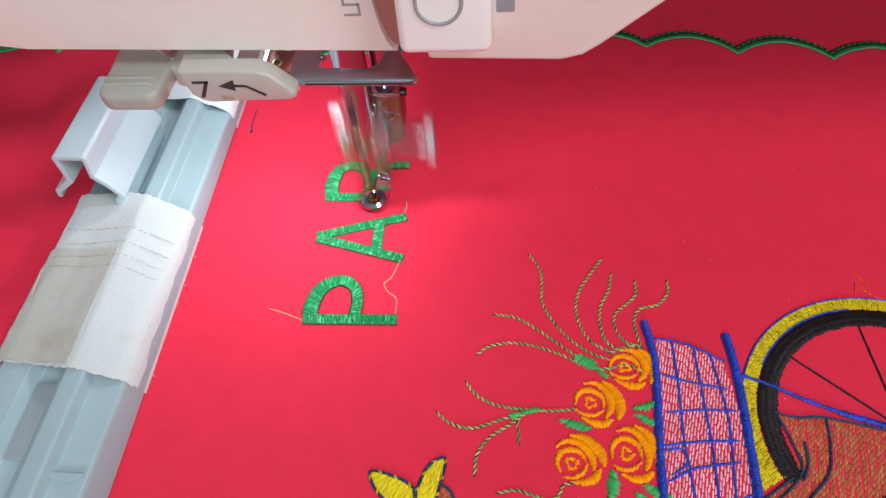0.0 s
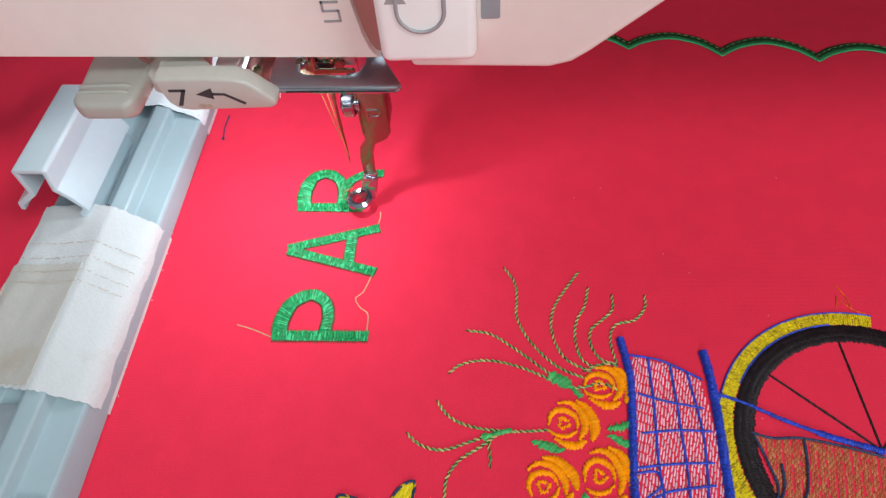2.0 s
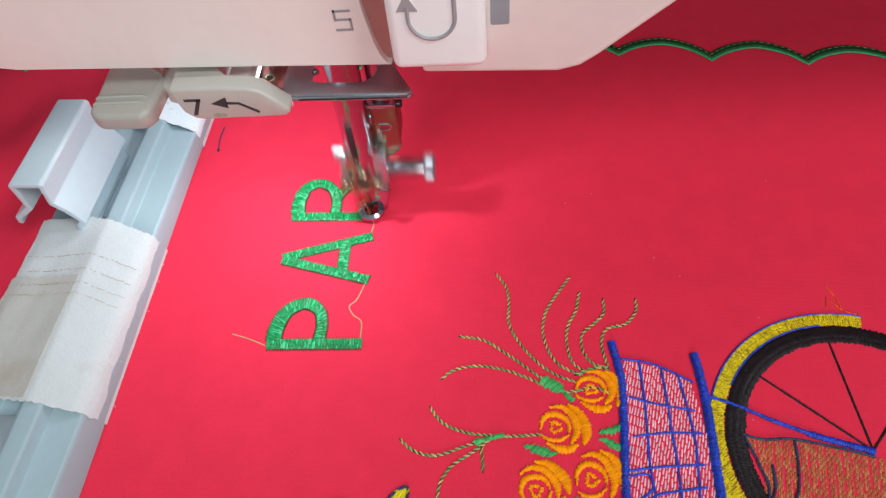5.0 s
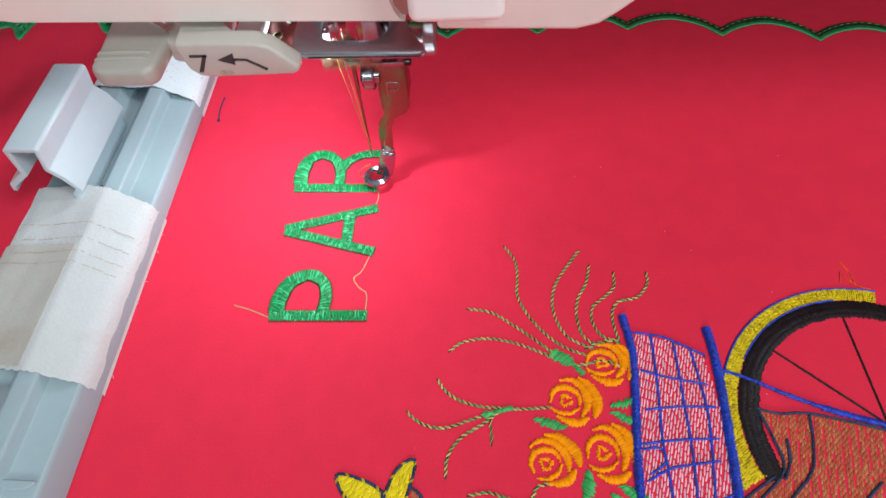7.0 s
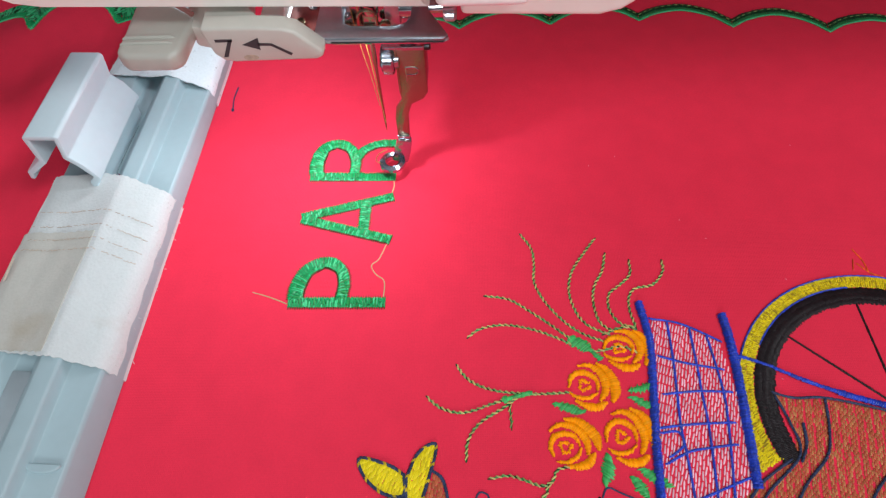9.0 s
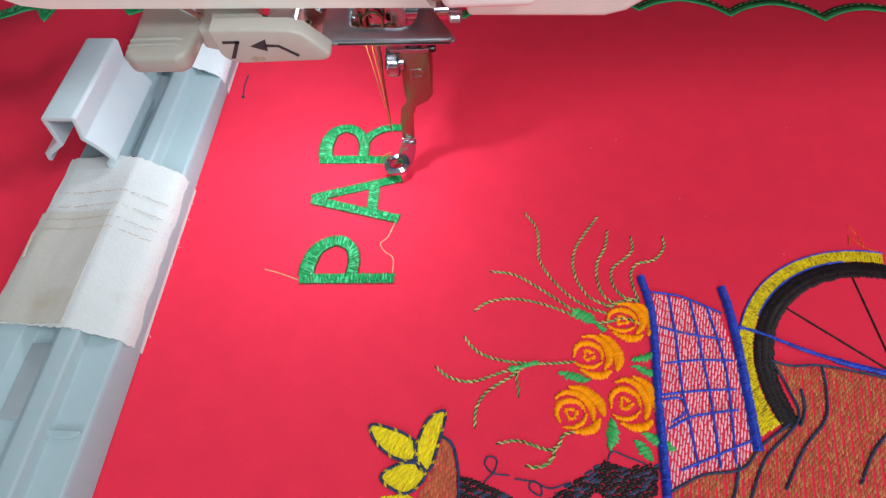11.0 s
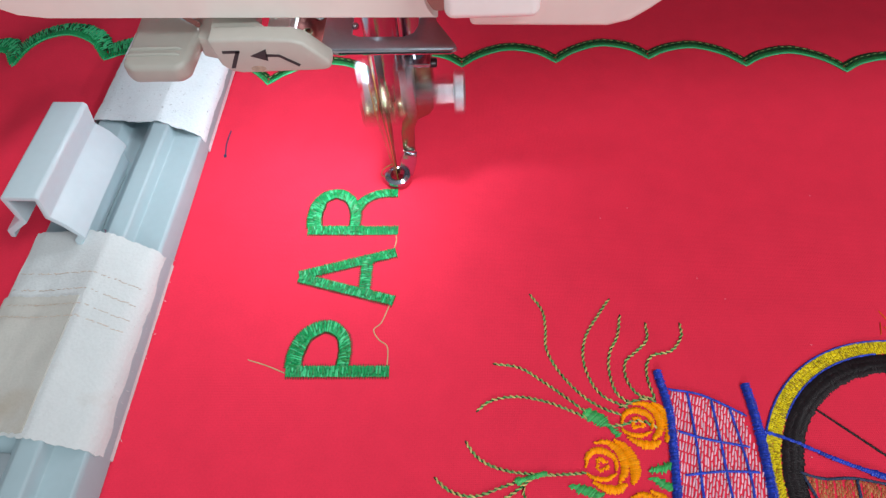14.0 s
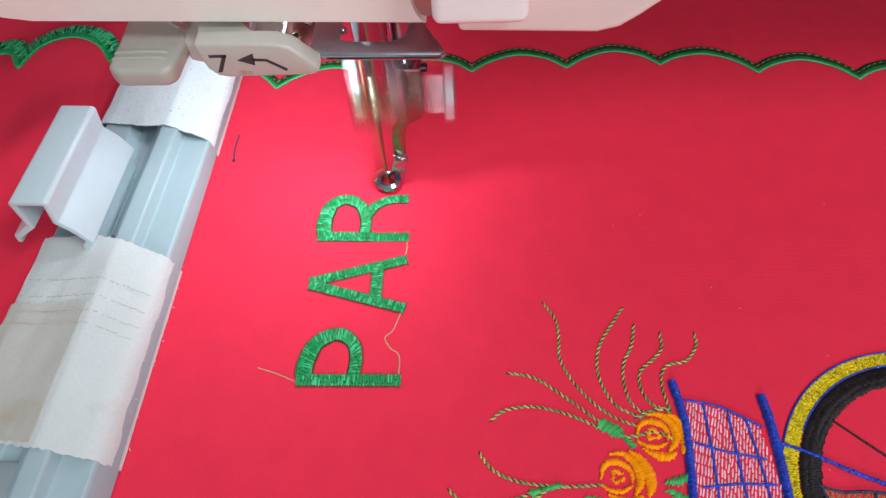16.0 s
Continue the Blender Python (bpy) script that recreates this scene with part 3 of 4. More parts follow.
def lower_motifs():
    th = Threads()
    th.fill([(17.9, -50.9), (23.1, -52.1), (28.1, -54.5), (34.2, -57.5), (39.2, -55.0), (45.8, -50.6), (51.1, -47.3), (56.0, -48.8), (63.0, -47.9), (61.6, -54.8), (53.7, -57.3), (48.0, -54.2), (44.2, -60.0), (44, -72), (18, -72)],
            20, 0.6, 2.4, 0.75, 0.4, 1.0, (0, 0, 0, 1))
    ob = th.add("dark_wavy_motif", [BLACK, NAVY], CLOTH, "dark wavy stitched motif with thin curls")
    for pts in ([(29.4, -50.8), (26.0, -50.4), (24.2, -48.4), (25.0, -46.6), (26.9, -47.4), (26.2, -50.0), (24.0, -52.4)], [(43.0, -52.2), (38.4, -53.6), (34.8, -52.0), (34.0, -53.8), (36.4, -55.2), (36.0, -52.6), (31.0, -51.6)],
                [(51.8, -47.2), (53.0, -45.2), (56.0, -46.4), (60.0, -48.0)]):
        th = Threads()
        th.rope(curve(pts), 1.2, 0.4, 0.35, (0,), 0.1)
        th.add("curl", [NAVY], ob)
    th = Threads()
    th.fill([(14.4, -42.4), (16.5, -43.7), (17.9, -50.3), (18.1, -72), (6, -72), (8.2, -58.0), (11.8, -50.8)], 85, 0.7, 2.0, 0.75, 0.34)
    ob = th.add("brick_motif", [BRICK], CLOTH, "brick orange stitched wedge beside yellow petals")
    th = Threads()
    th.rope(curve([(14.2, -42.0), (16.8, -44.2), (18.2, -50.3), (18.4, -60.0)]), 1.4, 0.7, 0.5, (0,), 0.12, 0.3)
    th.add("outline", [NAVY], ob)
    th = Threads()
    th.fill([(-3.0, -59.2), (1.6, -55.7), (6.7, -55.0), (9.3, -56.6), (8.0, -62.0), (2, -66), (-6, -66)], 60, 0.5, 2.0, 0.6, 0.4)
    flower = th.add("yellow_flower", [YELLOW], CLOTH, "golden yellow stitched flower with navy outlines")
    for outline, ang in (([(-2.5, -39.4), (4.4, -41.0), (7.9, -43.1), (8.1, -47.6), (3.5, -47.2), (-0.9, -43.8)], 70), ([(15.0, -36.2), (11.0, -38.0), (8.5, -43.8), (8.9, -48.8), (11.5, -50.1), (13.2, -45.1)], 75),
                         ([(0.7, -51.7), (4.9, -48.5), (9.5, -48.5), (10.9, -51.0), (8.5, -54.2), (5.4, -55.0)], 60)):
        th = Threads()
        outline = outline[2:] + outline[:2]
        th.fill(curve(outline + outline[:1])[:-1], ang, 0.4, 2.2, 0.6, 0.36, cover=1.04)
        petal = th.add("petal", [YELLOW], flower)
        th = Threads()
        th.rope(curve(outline + outline[:1]), 1.5, 0.7, 0.5, (0, 0, 0, 1, 0), 0.16, 0.3)
        th.add("outline", [NAVY, DULLGOLD], petal)


def border():
    cusps = [(-177.0, 126.0), (-144.4, 124.6), (-110.6, 126.4), (-79.0, 116.0), (-48.2, 109.4), (-14.6, 113.4), (18.2, 115.4), (50.3, 117.0), (81.6, 117.5), (112.9, 112.6), (144.2, 108.6), (176.0, 105.0)]
    for a, b in zip(cusps, cusps[1:]):
        high = 1.7 if a[0] < -120 else 1.0
        path = curve([a, (a[0] + (b[0] - a[0]) * 0.2, a[1] + (b[1] - a[1]) * 0.2 + 4.6 * high), ((a[0] + b[0]) / 2, (a[1] + b[1]) / 2 + 7.6 * high),
                      (a[0] + (b[0] - a[0]) * 0.8, a[1] + (b[1] - a[1]) * 0.8 + 5.2 * high), b])
        th = Threads()
        up = [(x, y + 0.85) for x, y in path]
        low = [(x, y - 1.1) for x, y in path]
        wide = 1.8 if a[0] < -100 else 1.0
        up = [(x, y + 1.1 * (wide - 1)) for x, y in up]
        low = [(x, y - 1.1 * (wide - 1)) for x, y in low]
        th.band(up, 2.7 * (1.5 * wide - 0.5), 0.34 if wide == 1 else 0.4, h=0.3 * wide, lift=0.3 * wide, slant=1 if wide == 1 else 0, w=0.44, ragged=0.2 * wide,
                zig=0.7 if wide == 1 else 0.2, fleck=(0,) if wide == 1 else (1,), z=0.05, under=None if wide == 1 else 0, split=1 if wide == 1 else 2, mats=None if wide == 1 else (0, 1, 1, 2))
        scallop = th.add("scallop", [DARKGREEN, MIDGREEN] if wide == 1 else [GREEN, LIGHTGREEN, DARKGREEN], CLOTH, "dark green double-stitched scallop of the border")
        th = Threads()
        th.band(low, 1.8 * wide, 0.34 if wide == 1 else 0.5, h=0.34 * wide, lift=0.4, slant=1 if wide == 1 else 0, w=0.44, ragged=0.2, zig=0.7 if wide == 1 else 0.2, fleck=(0,), z=0.05)
        th.add("lower_edge", [GREEN if wide > 1 else MIDGREEN], scallop)
        th = Threads()
        th.rope([(x, y - 1.9 * wide) for x, y in path], 1.3, 0.42, 0.4, (0,), 0.35, 0.25)
        th.add("bright_edge", [LIGHTGREEN], scallop)
        th = Threads()
        th.rope([(x, y + 0.8 + 0.6 * (wide - 1)) for x, y in path], 2.3, 0.3, 0.26, (0, 1), 0.0, 0.6, 0.2)
        tagged(th.add("dashed_line", [DARKGREEN if wide > 1 else SAGE, DARKGREEN], scallop), kind="stuff")


FRESH, LOOSE = letters()
bouquet()
for cx, cy, turn, size, tall in ((61.9, -11.9, -14, 6.2, 0.88), (52.5, -21.4, -8, 6.1, 0.97), (46.7, -35.2, 22, 6.0, 0.98), (59.9, -33.6, 0, 6.1, 1.1)):
    rose(cx, cy, turn, size, tall)
basket()
bicycle()
garment()
lower_motifs()
border()
th = Threads()
for pts in ([(124, 17.5), (125.5, 14), (126, 10.5)], [(123.8, 13), (126.5, 10), (129, 9)], [(123.2, 14.2), (122.4, 11.2)]):
    th.rope(curve(pts), 1.0, 0.3, 0.3, (0,), 0.1)
th.add("frayed_thread", [DEEPORANGE], CLOTH, "few frayed orange thread ends")
th = Threads()
th.rope(curve([(-56.6, 85.6), (-56.9, 80.0), (-56.3, 75.4)]), 1.0, 0.42, 0.4, (0,), 0.1)
th.stitch((-56.5, 75.6), (-56.1, 74.2), 0.9, 0.6)
th.add("stray_thread", [NAVY], CLOTH, "short stray navy thread lying by the hoop")
th = Threads()
for i in range(9):
    x, y, a = random.uniform(-20, 130), random.uniform(-30, 70), random.uniform(0, 6.28)
    th.stitch((x, y), (x + 0.5 * math.cos(a), y + 0.5 * math.sin(a)), 0.25, 0.15)
tagged(th.add("lint", [LINT], CLOTH, "tiny pale lint flecks"), kind="stuff")


# ---- the hoop, its tape and its clip ----
def empty(name, label, category):
    return tagged(new(name), label, category)


def flare(y):
    """How far the foot of the rail's inner side spreads out over the cloth."""
    return 2.34 - 0.0205 * y


def hoop():
    ob = empty("embroidery_hoop", "pale grey plastic embroidery hoop rail, wrapped with cloth tape", "hoop")
    rail = [(-65.8, 0), (-64.9, 6.4), (-65.4, 7.2), (-73.2, 7.2), (-74.0, 10.3), (-74.6, 10.8), (-79.0, 10.8), (-79.8, 10.3), (-84.0, 5.4), (-84.8, 5.0), (-89.0, 5.0), (-90.5, 8.5), (-98.5, 8.5), (-99.5, 7.5), (-100.0, 0)]
    body = prism(rail, "y", -130, 200, 0.35)
    for v in body.verts:
        if v.co.x > -67:
            v.co.x += flare(v.co.y) * max(0, 1 - v.co.z / 6.6)
    part("rail", body, HOOP, ob, "pale blue-grey moulded plastic rail")
    channel = prism([(-82.4, -26.0), (-82.4, -42.0), (-83.6, -44.0), (-88.8, -44.0), (-88.8, -24.0), (-84, -24)], "z", 5.05, 5.9, 0.4)
    part("channel_insert", channel, HOOPGREY, ob, "smoky grey insert in the rail")
    part("thumb_bump", moved(prism(arc(0, 0, 4.4, 180, 360, 16, 2.1), "z", 0, 1.5, 0.8, 4), pose(-70.3, -46.6, 6.6)), HOOP, ob, "half-moon thumb bump moulded on the rail")

    def tape(name, y0, y1, mat, label, grow, seed, skew, far=0.0, only=None):
        """A wrap of tape round the rail: tented over the rib, with uneven ends."""
        rnd = random.Random(seed)
        prof = [(-65.4, 0.1), (-65.0, 2.4), (-64.7, 4.6), (-64.9, 6.4), (-65.7, 7.7), (-67.2, 8.7), (-71.5, 9.9), (-76.6, 11.4), (-77.6, 11.7), (-78.6, 11.5), (-84.0, 10.3), (-90.5, 9.5), (-97.5, 9.2), (-100.4, 8.4), (-102.0, 6.0), (-102.6, 0.1)]
        prof = [p for p in resample(prof, 60) if only is None or p[0] < only]
        bm = bmesh.new()
        rows = 34
        ragged = [rnd.uniform(-0.28, 0.28) for _ in prof]
        grid = []
        for j in range(rows + 1):
            line = []
            for i, (x, z) in enumerate(prof):
                end = (1 - j / rows) ** 6 + (j / rows) ** 6
                y = y0 + (y1 - y0) * j / rows + end * ragged[i] + skew * (-71 - x) / 12 * (1 - j / rows) ** 2 + far * max(0.0, x + 84) / 12 * (j / rows) ** 2
                swell = grow + 0.22 * noise.noise((x * 0.15, y * 0.13, seed)) + 0.1 * noise.noise((x * 0.7, y * 0.6, seed + 3))
                line.append(bm.verts.new((x + (swell + flare(y) * max(0, 1 - z / 7.6) if x > -66.0 else -swell if x < -99 else 0), y, z + (swell if -101 < x < -64.4 else 0))))
            grid.append(line)
        for a, b in zip(grid, grid[1:]):
            for i in range(len(prof) - 1):
                bm.faces.new((a[i], a[i + 1], b[i + 1], b[i]))
        bmesh.ops.recalc_face_normals(bm, faces=bm.faces)
        bmesh.ops.solidify(bm, geom=bm.faces[:], thickness=0.35)
        return part(name, bm, mat, ob, label)

    one = tape("tape_wrap", -23.0, 35.6, TAPE, "white cloth tape wrap with fuzzy frayed edge", 0.1, 5, 1.2, -3.0)
    tape("tape_patch", -21.6, 14.6, OLDTAPE, "soiled cream tape patch with brown seams", 0.5, 9, 0.6, 0.0, -78.6)
    tape("tape_wrap", 75.0, 122.0, SPECKTAPE, "white cloth tape wrap with torn edge", 0.25, 13, 1.9)
    for k, y in enumerate((16.4, 12.0, 8.6, 21.4)):
        rnd = random.Random(k)
        bm = bmesh.new()
        for i in range(62):
            x = -65.4 - i * 0.54 + rnd.uniform(-0.1, 0.1)
            if rnd.random() < (0.92 if x > -72 else 0.7):
                z = 8.2 + (min(-65, x) + 65) * -0.27 if x > -77.6 else max(9.3, 11.6 - (-77.6 - x) * 0.17)
                yy = y - (0.26 * (x + 77.6) if x > -77.6 else 0) + rnd.uniform(-0.18, 0.18)
                bmesh.ops.create_cube(bm, size=1, matrix=pose(x, yy, z + 0.72, 0, 15 if x > -77.6 else -8, rnd.uniform(-20, 20)) @ Matrix.Diagonal((0.6, rnd.uniform(0.08, 0.22), 0.1, 1)))
        part("seam_grime", bm, GRIME, one, "brown grime along a tape seam")
    rnd = random.Random(4)
    bm = bmesh.new()
    for i in range(80):
        y = rnd.uniform(-24, 32)
        hz = rnd.uniform(0.5, 8.0)
        lo = pose(-64.2 + flare(y) * max(0, 1 - hz / 7.6) + rnd.uniform(-0.2, 0.1), y, hz, 0, rnd.uniform(20, 120), rnd.uniform(-70, 70))
        bmesh.ops.create_cube(bm, size=1, matrix=lo @ Matrix.Diagonal((rnd.uniform(0.3, 0.8), 0.1, 0.09, 1)))
    part("tape_fuzz", bm, TAPE, one, "frayed white threads on the tape edge")
    bm = tube(curve([(-99.2, -1.0, 9.8), (-98.6, 2.0, 10.8), (-99.4, 6.0, 10.2)]), 0.35, 6)
    part("pleat", bm, GRIME, one, "brown pinched pleat")
    return ob


def clip():
    ob = empty("hoop_clip", "light grey plastic clip hooked over the hoop rail", "clip")
    shell = [(-85.4, 5.2), (-84.9, 11.2), (-82.9, 12.8), (-82.9, 13.9), (-85.0, 19.0), (-87.8, 22.3), (-86.6, 29.4), (-87.4, 30.3), (-95.9, 30.3), (-96.8, 29.5), (-97.1, 20.6), (-103.2, 16.0), (-103.8, 13.0), (-102.4, 12.8),
             (-101.8, 14.8), (-95.5, 19.4), (-95.2, 28.6), (-88.2, 28.6), (-89.5, 21.6), (-86.8, 18.3), (-84.6, 14.2), (-86.7, 11.9), (-87.1, 5.2)]
    part("clip_body", prism(shell, "y", 31.0, 64.8, 0.4), CLIP, ob)
    part("pencil_mark", tube(curve([(-84.9, 60, 5.3), (-85.2, 46, 5.25), (-84.7, 36, 5.5), (-83.4, 34.6, 6.6), (-84.0, 33.6, 6.2)]), 0.05, 6), INK, ob, "thin dark thread lying in the groove")
    part("thread_curl", tube(curve([(-82.6, 37.6, 8.0), (-81.4, 36.8, 8.8), (-81.2, 35.6, 8.9), (-82.2, 35.0, 8.4), (-82.8, 34.0, 8.2)]), 0.14, 6), PURPLE, ob, "small purple thread curl")
    return ob


# ---- the sewing machine's head ----
def machine():
    ob = empty("sewing_machine", "cream plastic sewing machine head over the hoop", "sewing machine")
    left = [(-86, 170), (-86, 85), (-84.4, 77.5), (-80, 71.8), (-74, 68.6), (-68, 67.6), (15.8, 65.0), (14.6, 65.6), (13.6, 67.4), (12.6, 71.0), (11.4, 79), (11.0, 88), (11.0, 170)]
    part("left_cover", prism(left, "y", -10.6, 58, 0.6, 3), HEAD, ob, "cream plastic front cover")
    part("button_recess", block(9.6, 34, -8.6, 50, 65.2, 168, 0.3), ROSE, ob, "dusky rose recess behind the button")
    # past x = 130 the outline runs on unseen, added to shade the cloth behind
    right = [(22.3, 170), (22.3, 64.6), (51.0, 63.5), (55.5, 64.7), (59.0, 67.3), (72.0, 78.8), (96, 101), (130, 112), (330, 116), (330, 170)]
    part("right_cover", prism(right, "y", -13.4, 58, 1.2, 3), HEAD, ob, "cream plastic side cover with sloped corner")
    b = part("reverse_button", block(17.4, 36.2, -19.2, -3, 70.2, 110, 1.9, 5), BUTTON, ob, "white reverse-stitch button with a curved arrow")
    arrow = [(21.6, -19.3, 85.0), *[(p[0], -19.3, p[1]) for p in arc(26.0, 82.2, 4.4, 180, 360, 16)], (30.4, -19.3, 92.0)]
    part("curved_arrow", join(tube(arrow, 0.42, 6), prism([(19.6, 84.0), (23.6, 84.0), (21.6, 87.6)], "y", -19.4, -19.1)), SOFTINK, b, "pale grey printed U-turn arrow")
    part("button_slot", block(36.9, 40.8, -13.7, -6, 76.0, 104, 0.5), HOOPGREY, ob, "dark slot beside the button")
    digit = join(*[block(a, c, -10.75, -10.4, d, e, 0) for a, c, d, e in ((5.4, 9.0, 78.6, 79.1), (5.4, 5.9, 77.0, 79.1), (5.4, 8.8, 76.6, 77.1), (8.5, 9.0, 74.6, 77.1), (5.4, 9.0, 74.2, 74.7))])
    part("printed_digit", digit, SOFTINK, ob, "pale grey printed digit 5")
    # thread lever with printed seven and arrow
    face = [(-32.9, 65.6), (-32.3, 62.0), (-31.6, 58.8), (-29.8, 57.0), (-27.5, 56.5), (-9.4, 56.8), (-7.8, 57.4), (-7.5, 58.9), (-12.7, 64.2), (-15.4, 65.2), (-22.0, 65.6)]
    lever = part("thread_lever", prism(face, "y", -16.7, -12.0, 0.8, 3), PALELEVER, ob, "pale grey plastic thread lever with a brown stain")
    seven = join(prism([(-30.3, 62.8), (-26.5, 62.8), (-26.6, 62.1), (-30.3, 62.1)], "y", -16.78, -16.6), prism([(-27.4, 62.6), (-26.5, 62.6), (-28.6, 58.2), (-29.6, 58.2)], "y", -16.78, -16.6))
    part("printed_seven", seven, INK, lever, "dark printed numeral 7")
    arrow = join(prism([(-24.6, 61.3), (-20.8, 63.0), (-21.0, 59.9)], "y", -16.78, -16.6), prism([(-21.2, 61.7), (-18.2, 61.5), (-14.2, 58.8), (-14.6, 58.2), (-18.5, 60.9), (-21.2, 61.0)], "y", -16.78, -16.6))
    part("printed_arrow", arrow, INK, lever, "dark printed bent arrow")
    part("brown_stain", prism(arc(-23.6, 57.9, 1.7, 0, 330, 11, 0.75), "y", -16.74, -16.6), STAIN, lever, "smear of brown grease")
    part("lever_arm", prism([(-33.5, -12.2), (-20.0, -12.2), (-24.0, -8.0), (-27.0, 8.0), (-36.0, 8.0)], "z", 58.5, 64.4, 0.8), PALELEVER, ob, "pale grey lever arm")
    latch = [(-53.8, 8.2), (-53.2, -0.8), (-52.8, -11.4), (-53.0, -17.2), (-50.8, -19.2), (-40.2, -19.4), (-38.4, -17.6), (-37.8, -5.8), (-45.5, -0.4), (-48.2, 8.2)]
    body = part("grip_lever", prism(latch, "z", 56.4, 61.0, 1.5, 4), LEVER, ob, "warm grey ribbed plastic grip lever")
    for y in (-13.1, -15.1):
        part("rib", tube([(-52.2, y, 60.7), (-51.6, y, 61.1), (-47, y, 61.15), (-41.4, y, 61.1), (-40.6, y, 60.7)], 0.42, 8), LEVER, body)
    part("lever_rod", tube([(-51.0, 4.8, 62.6), (-47.0, 0.2, 62.4), (-38.2, -6.0, 61.6)], 0.6, 8), ROSE, ob)
    part("lever_bridge", prism([(-44, 8), (-38.4, -9.0), (-35, -10.0), (-30, -10.0), (-30, 8)], "z", 55.0, 60.5, 0.8), PALELEVER, ob)
    part("white_pad", block(-22.5, -17.0, -9.0, 6, 57.6, 62.0, 0.8), BUTTON, ob)
    # metal guide plate round the bars
    plate = [(-10.2, 8), (-10.4, -9.4), (-9.4, -11.6), (-7.2, -12.6), (18.6, -13.2), (19.4, -12.2), (14.8, -3.4), (14.4, 8), (11.0, 8), (10.8, -5.0), (9.8, -7.6), (7.6, -8.8), (-2.2, -8.4), (-4.0, -7.4), (-4.4, 8)]
    part("guide_plate", prism(plate, "z", 57.9, 59.2, 0.3), STEEL, ob, "brushed steel guide plate")
    part("plate_lip", tube([(-9.6, -11.0, 58.5), (-8.6, -12.5, 58.5), (-7.0, -13.0, 58.5), (18.2, -13.5, 58.5), (19.3, -12.6, 58.5)], 0.55, 8), CHROME, ob, "bright rolled front edge of the plate")
    bracket = [(-18.4, 6), (-18.6, -3.6), (-16.6, -6.0), (-12.4, -8.2), (-9.6, -12.6), (-8.6, -13.2), (-8.2, -12.0), (-9.6, -8.0), (-9.6, 6)]
    br = part("threader_bracket", prism(bracket, "z", 55.6, 57.4, 0.3), COPPER, ob, "reddish metal threader bracket")
    part("rivet", moved(lathe([(1.15, 0), (1.15, 0.5), (0.7, 0.6), (0.6, 0.2), (0.05, 0.15)], 16), pose(-14.6, -4.4, 57.4)), BRASS, br, "small brass rivet")
    for x, y, r in ((-18.6, -1.2, 0.9), (-3.4, -4.6, 0.8), (-12.0, -0.8, 1.0), (-15.4, 0.8, 1.3)):
        part("screw", moved(lathe([(r, 0), (r, 0.6), (r * 0.7, 1.0), (0.05, 1.05)], 14), pose(x, y, 58.6)), CHROME, ob)
    return ob


# ---- the needle bar, which goes up and down ----
STROKE = 43.0


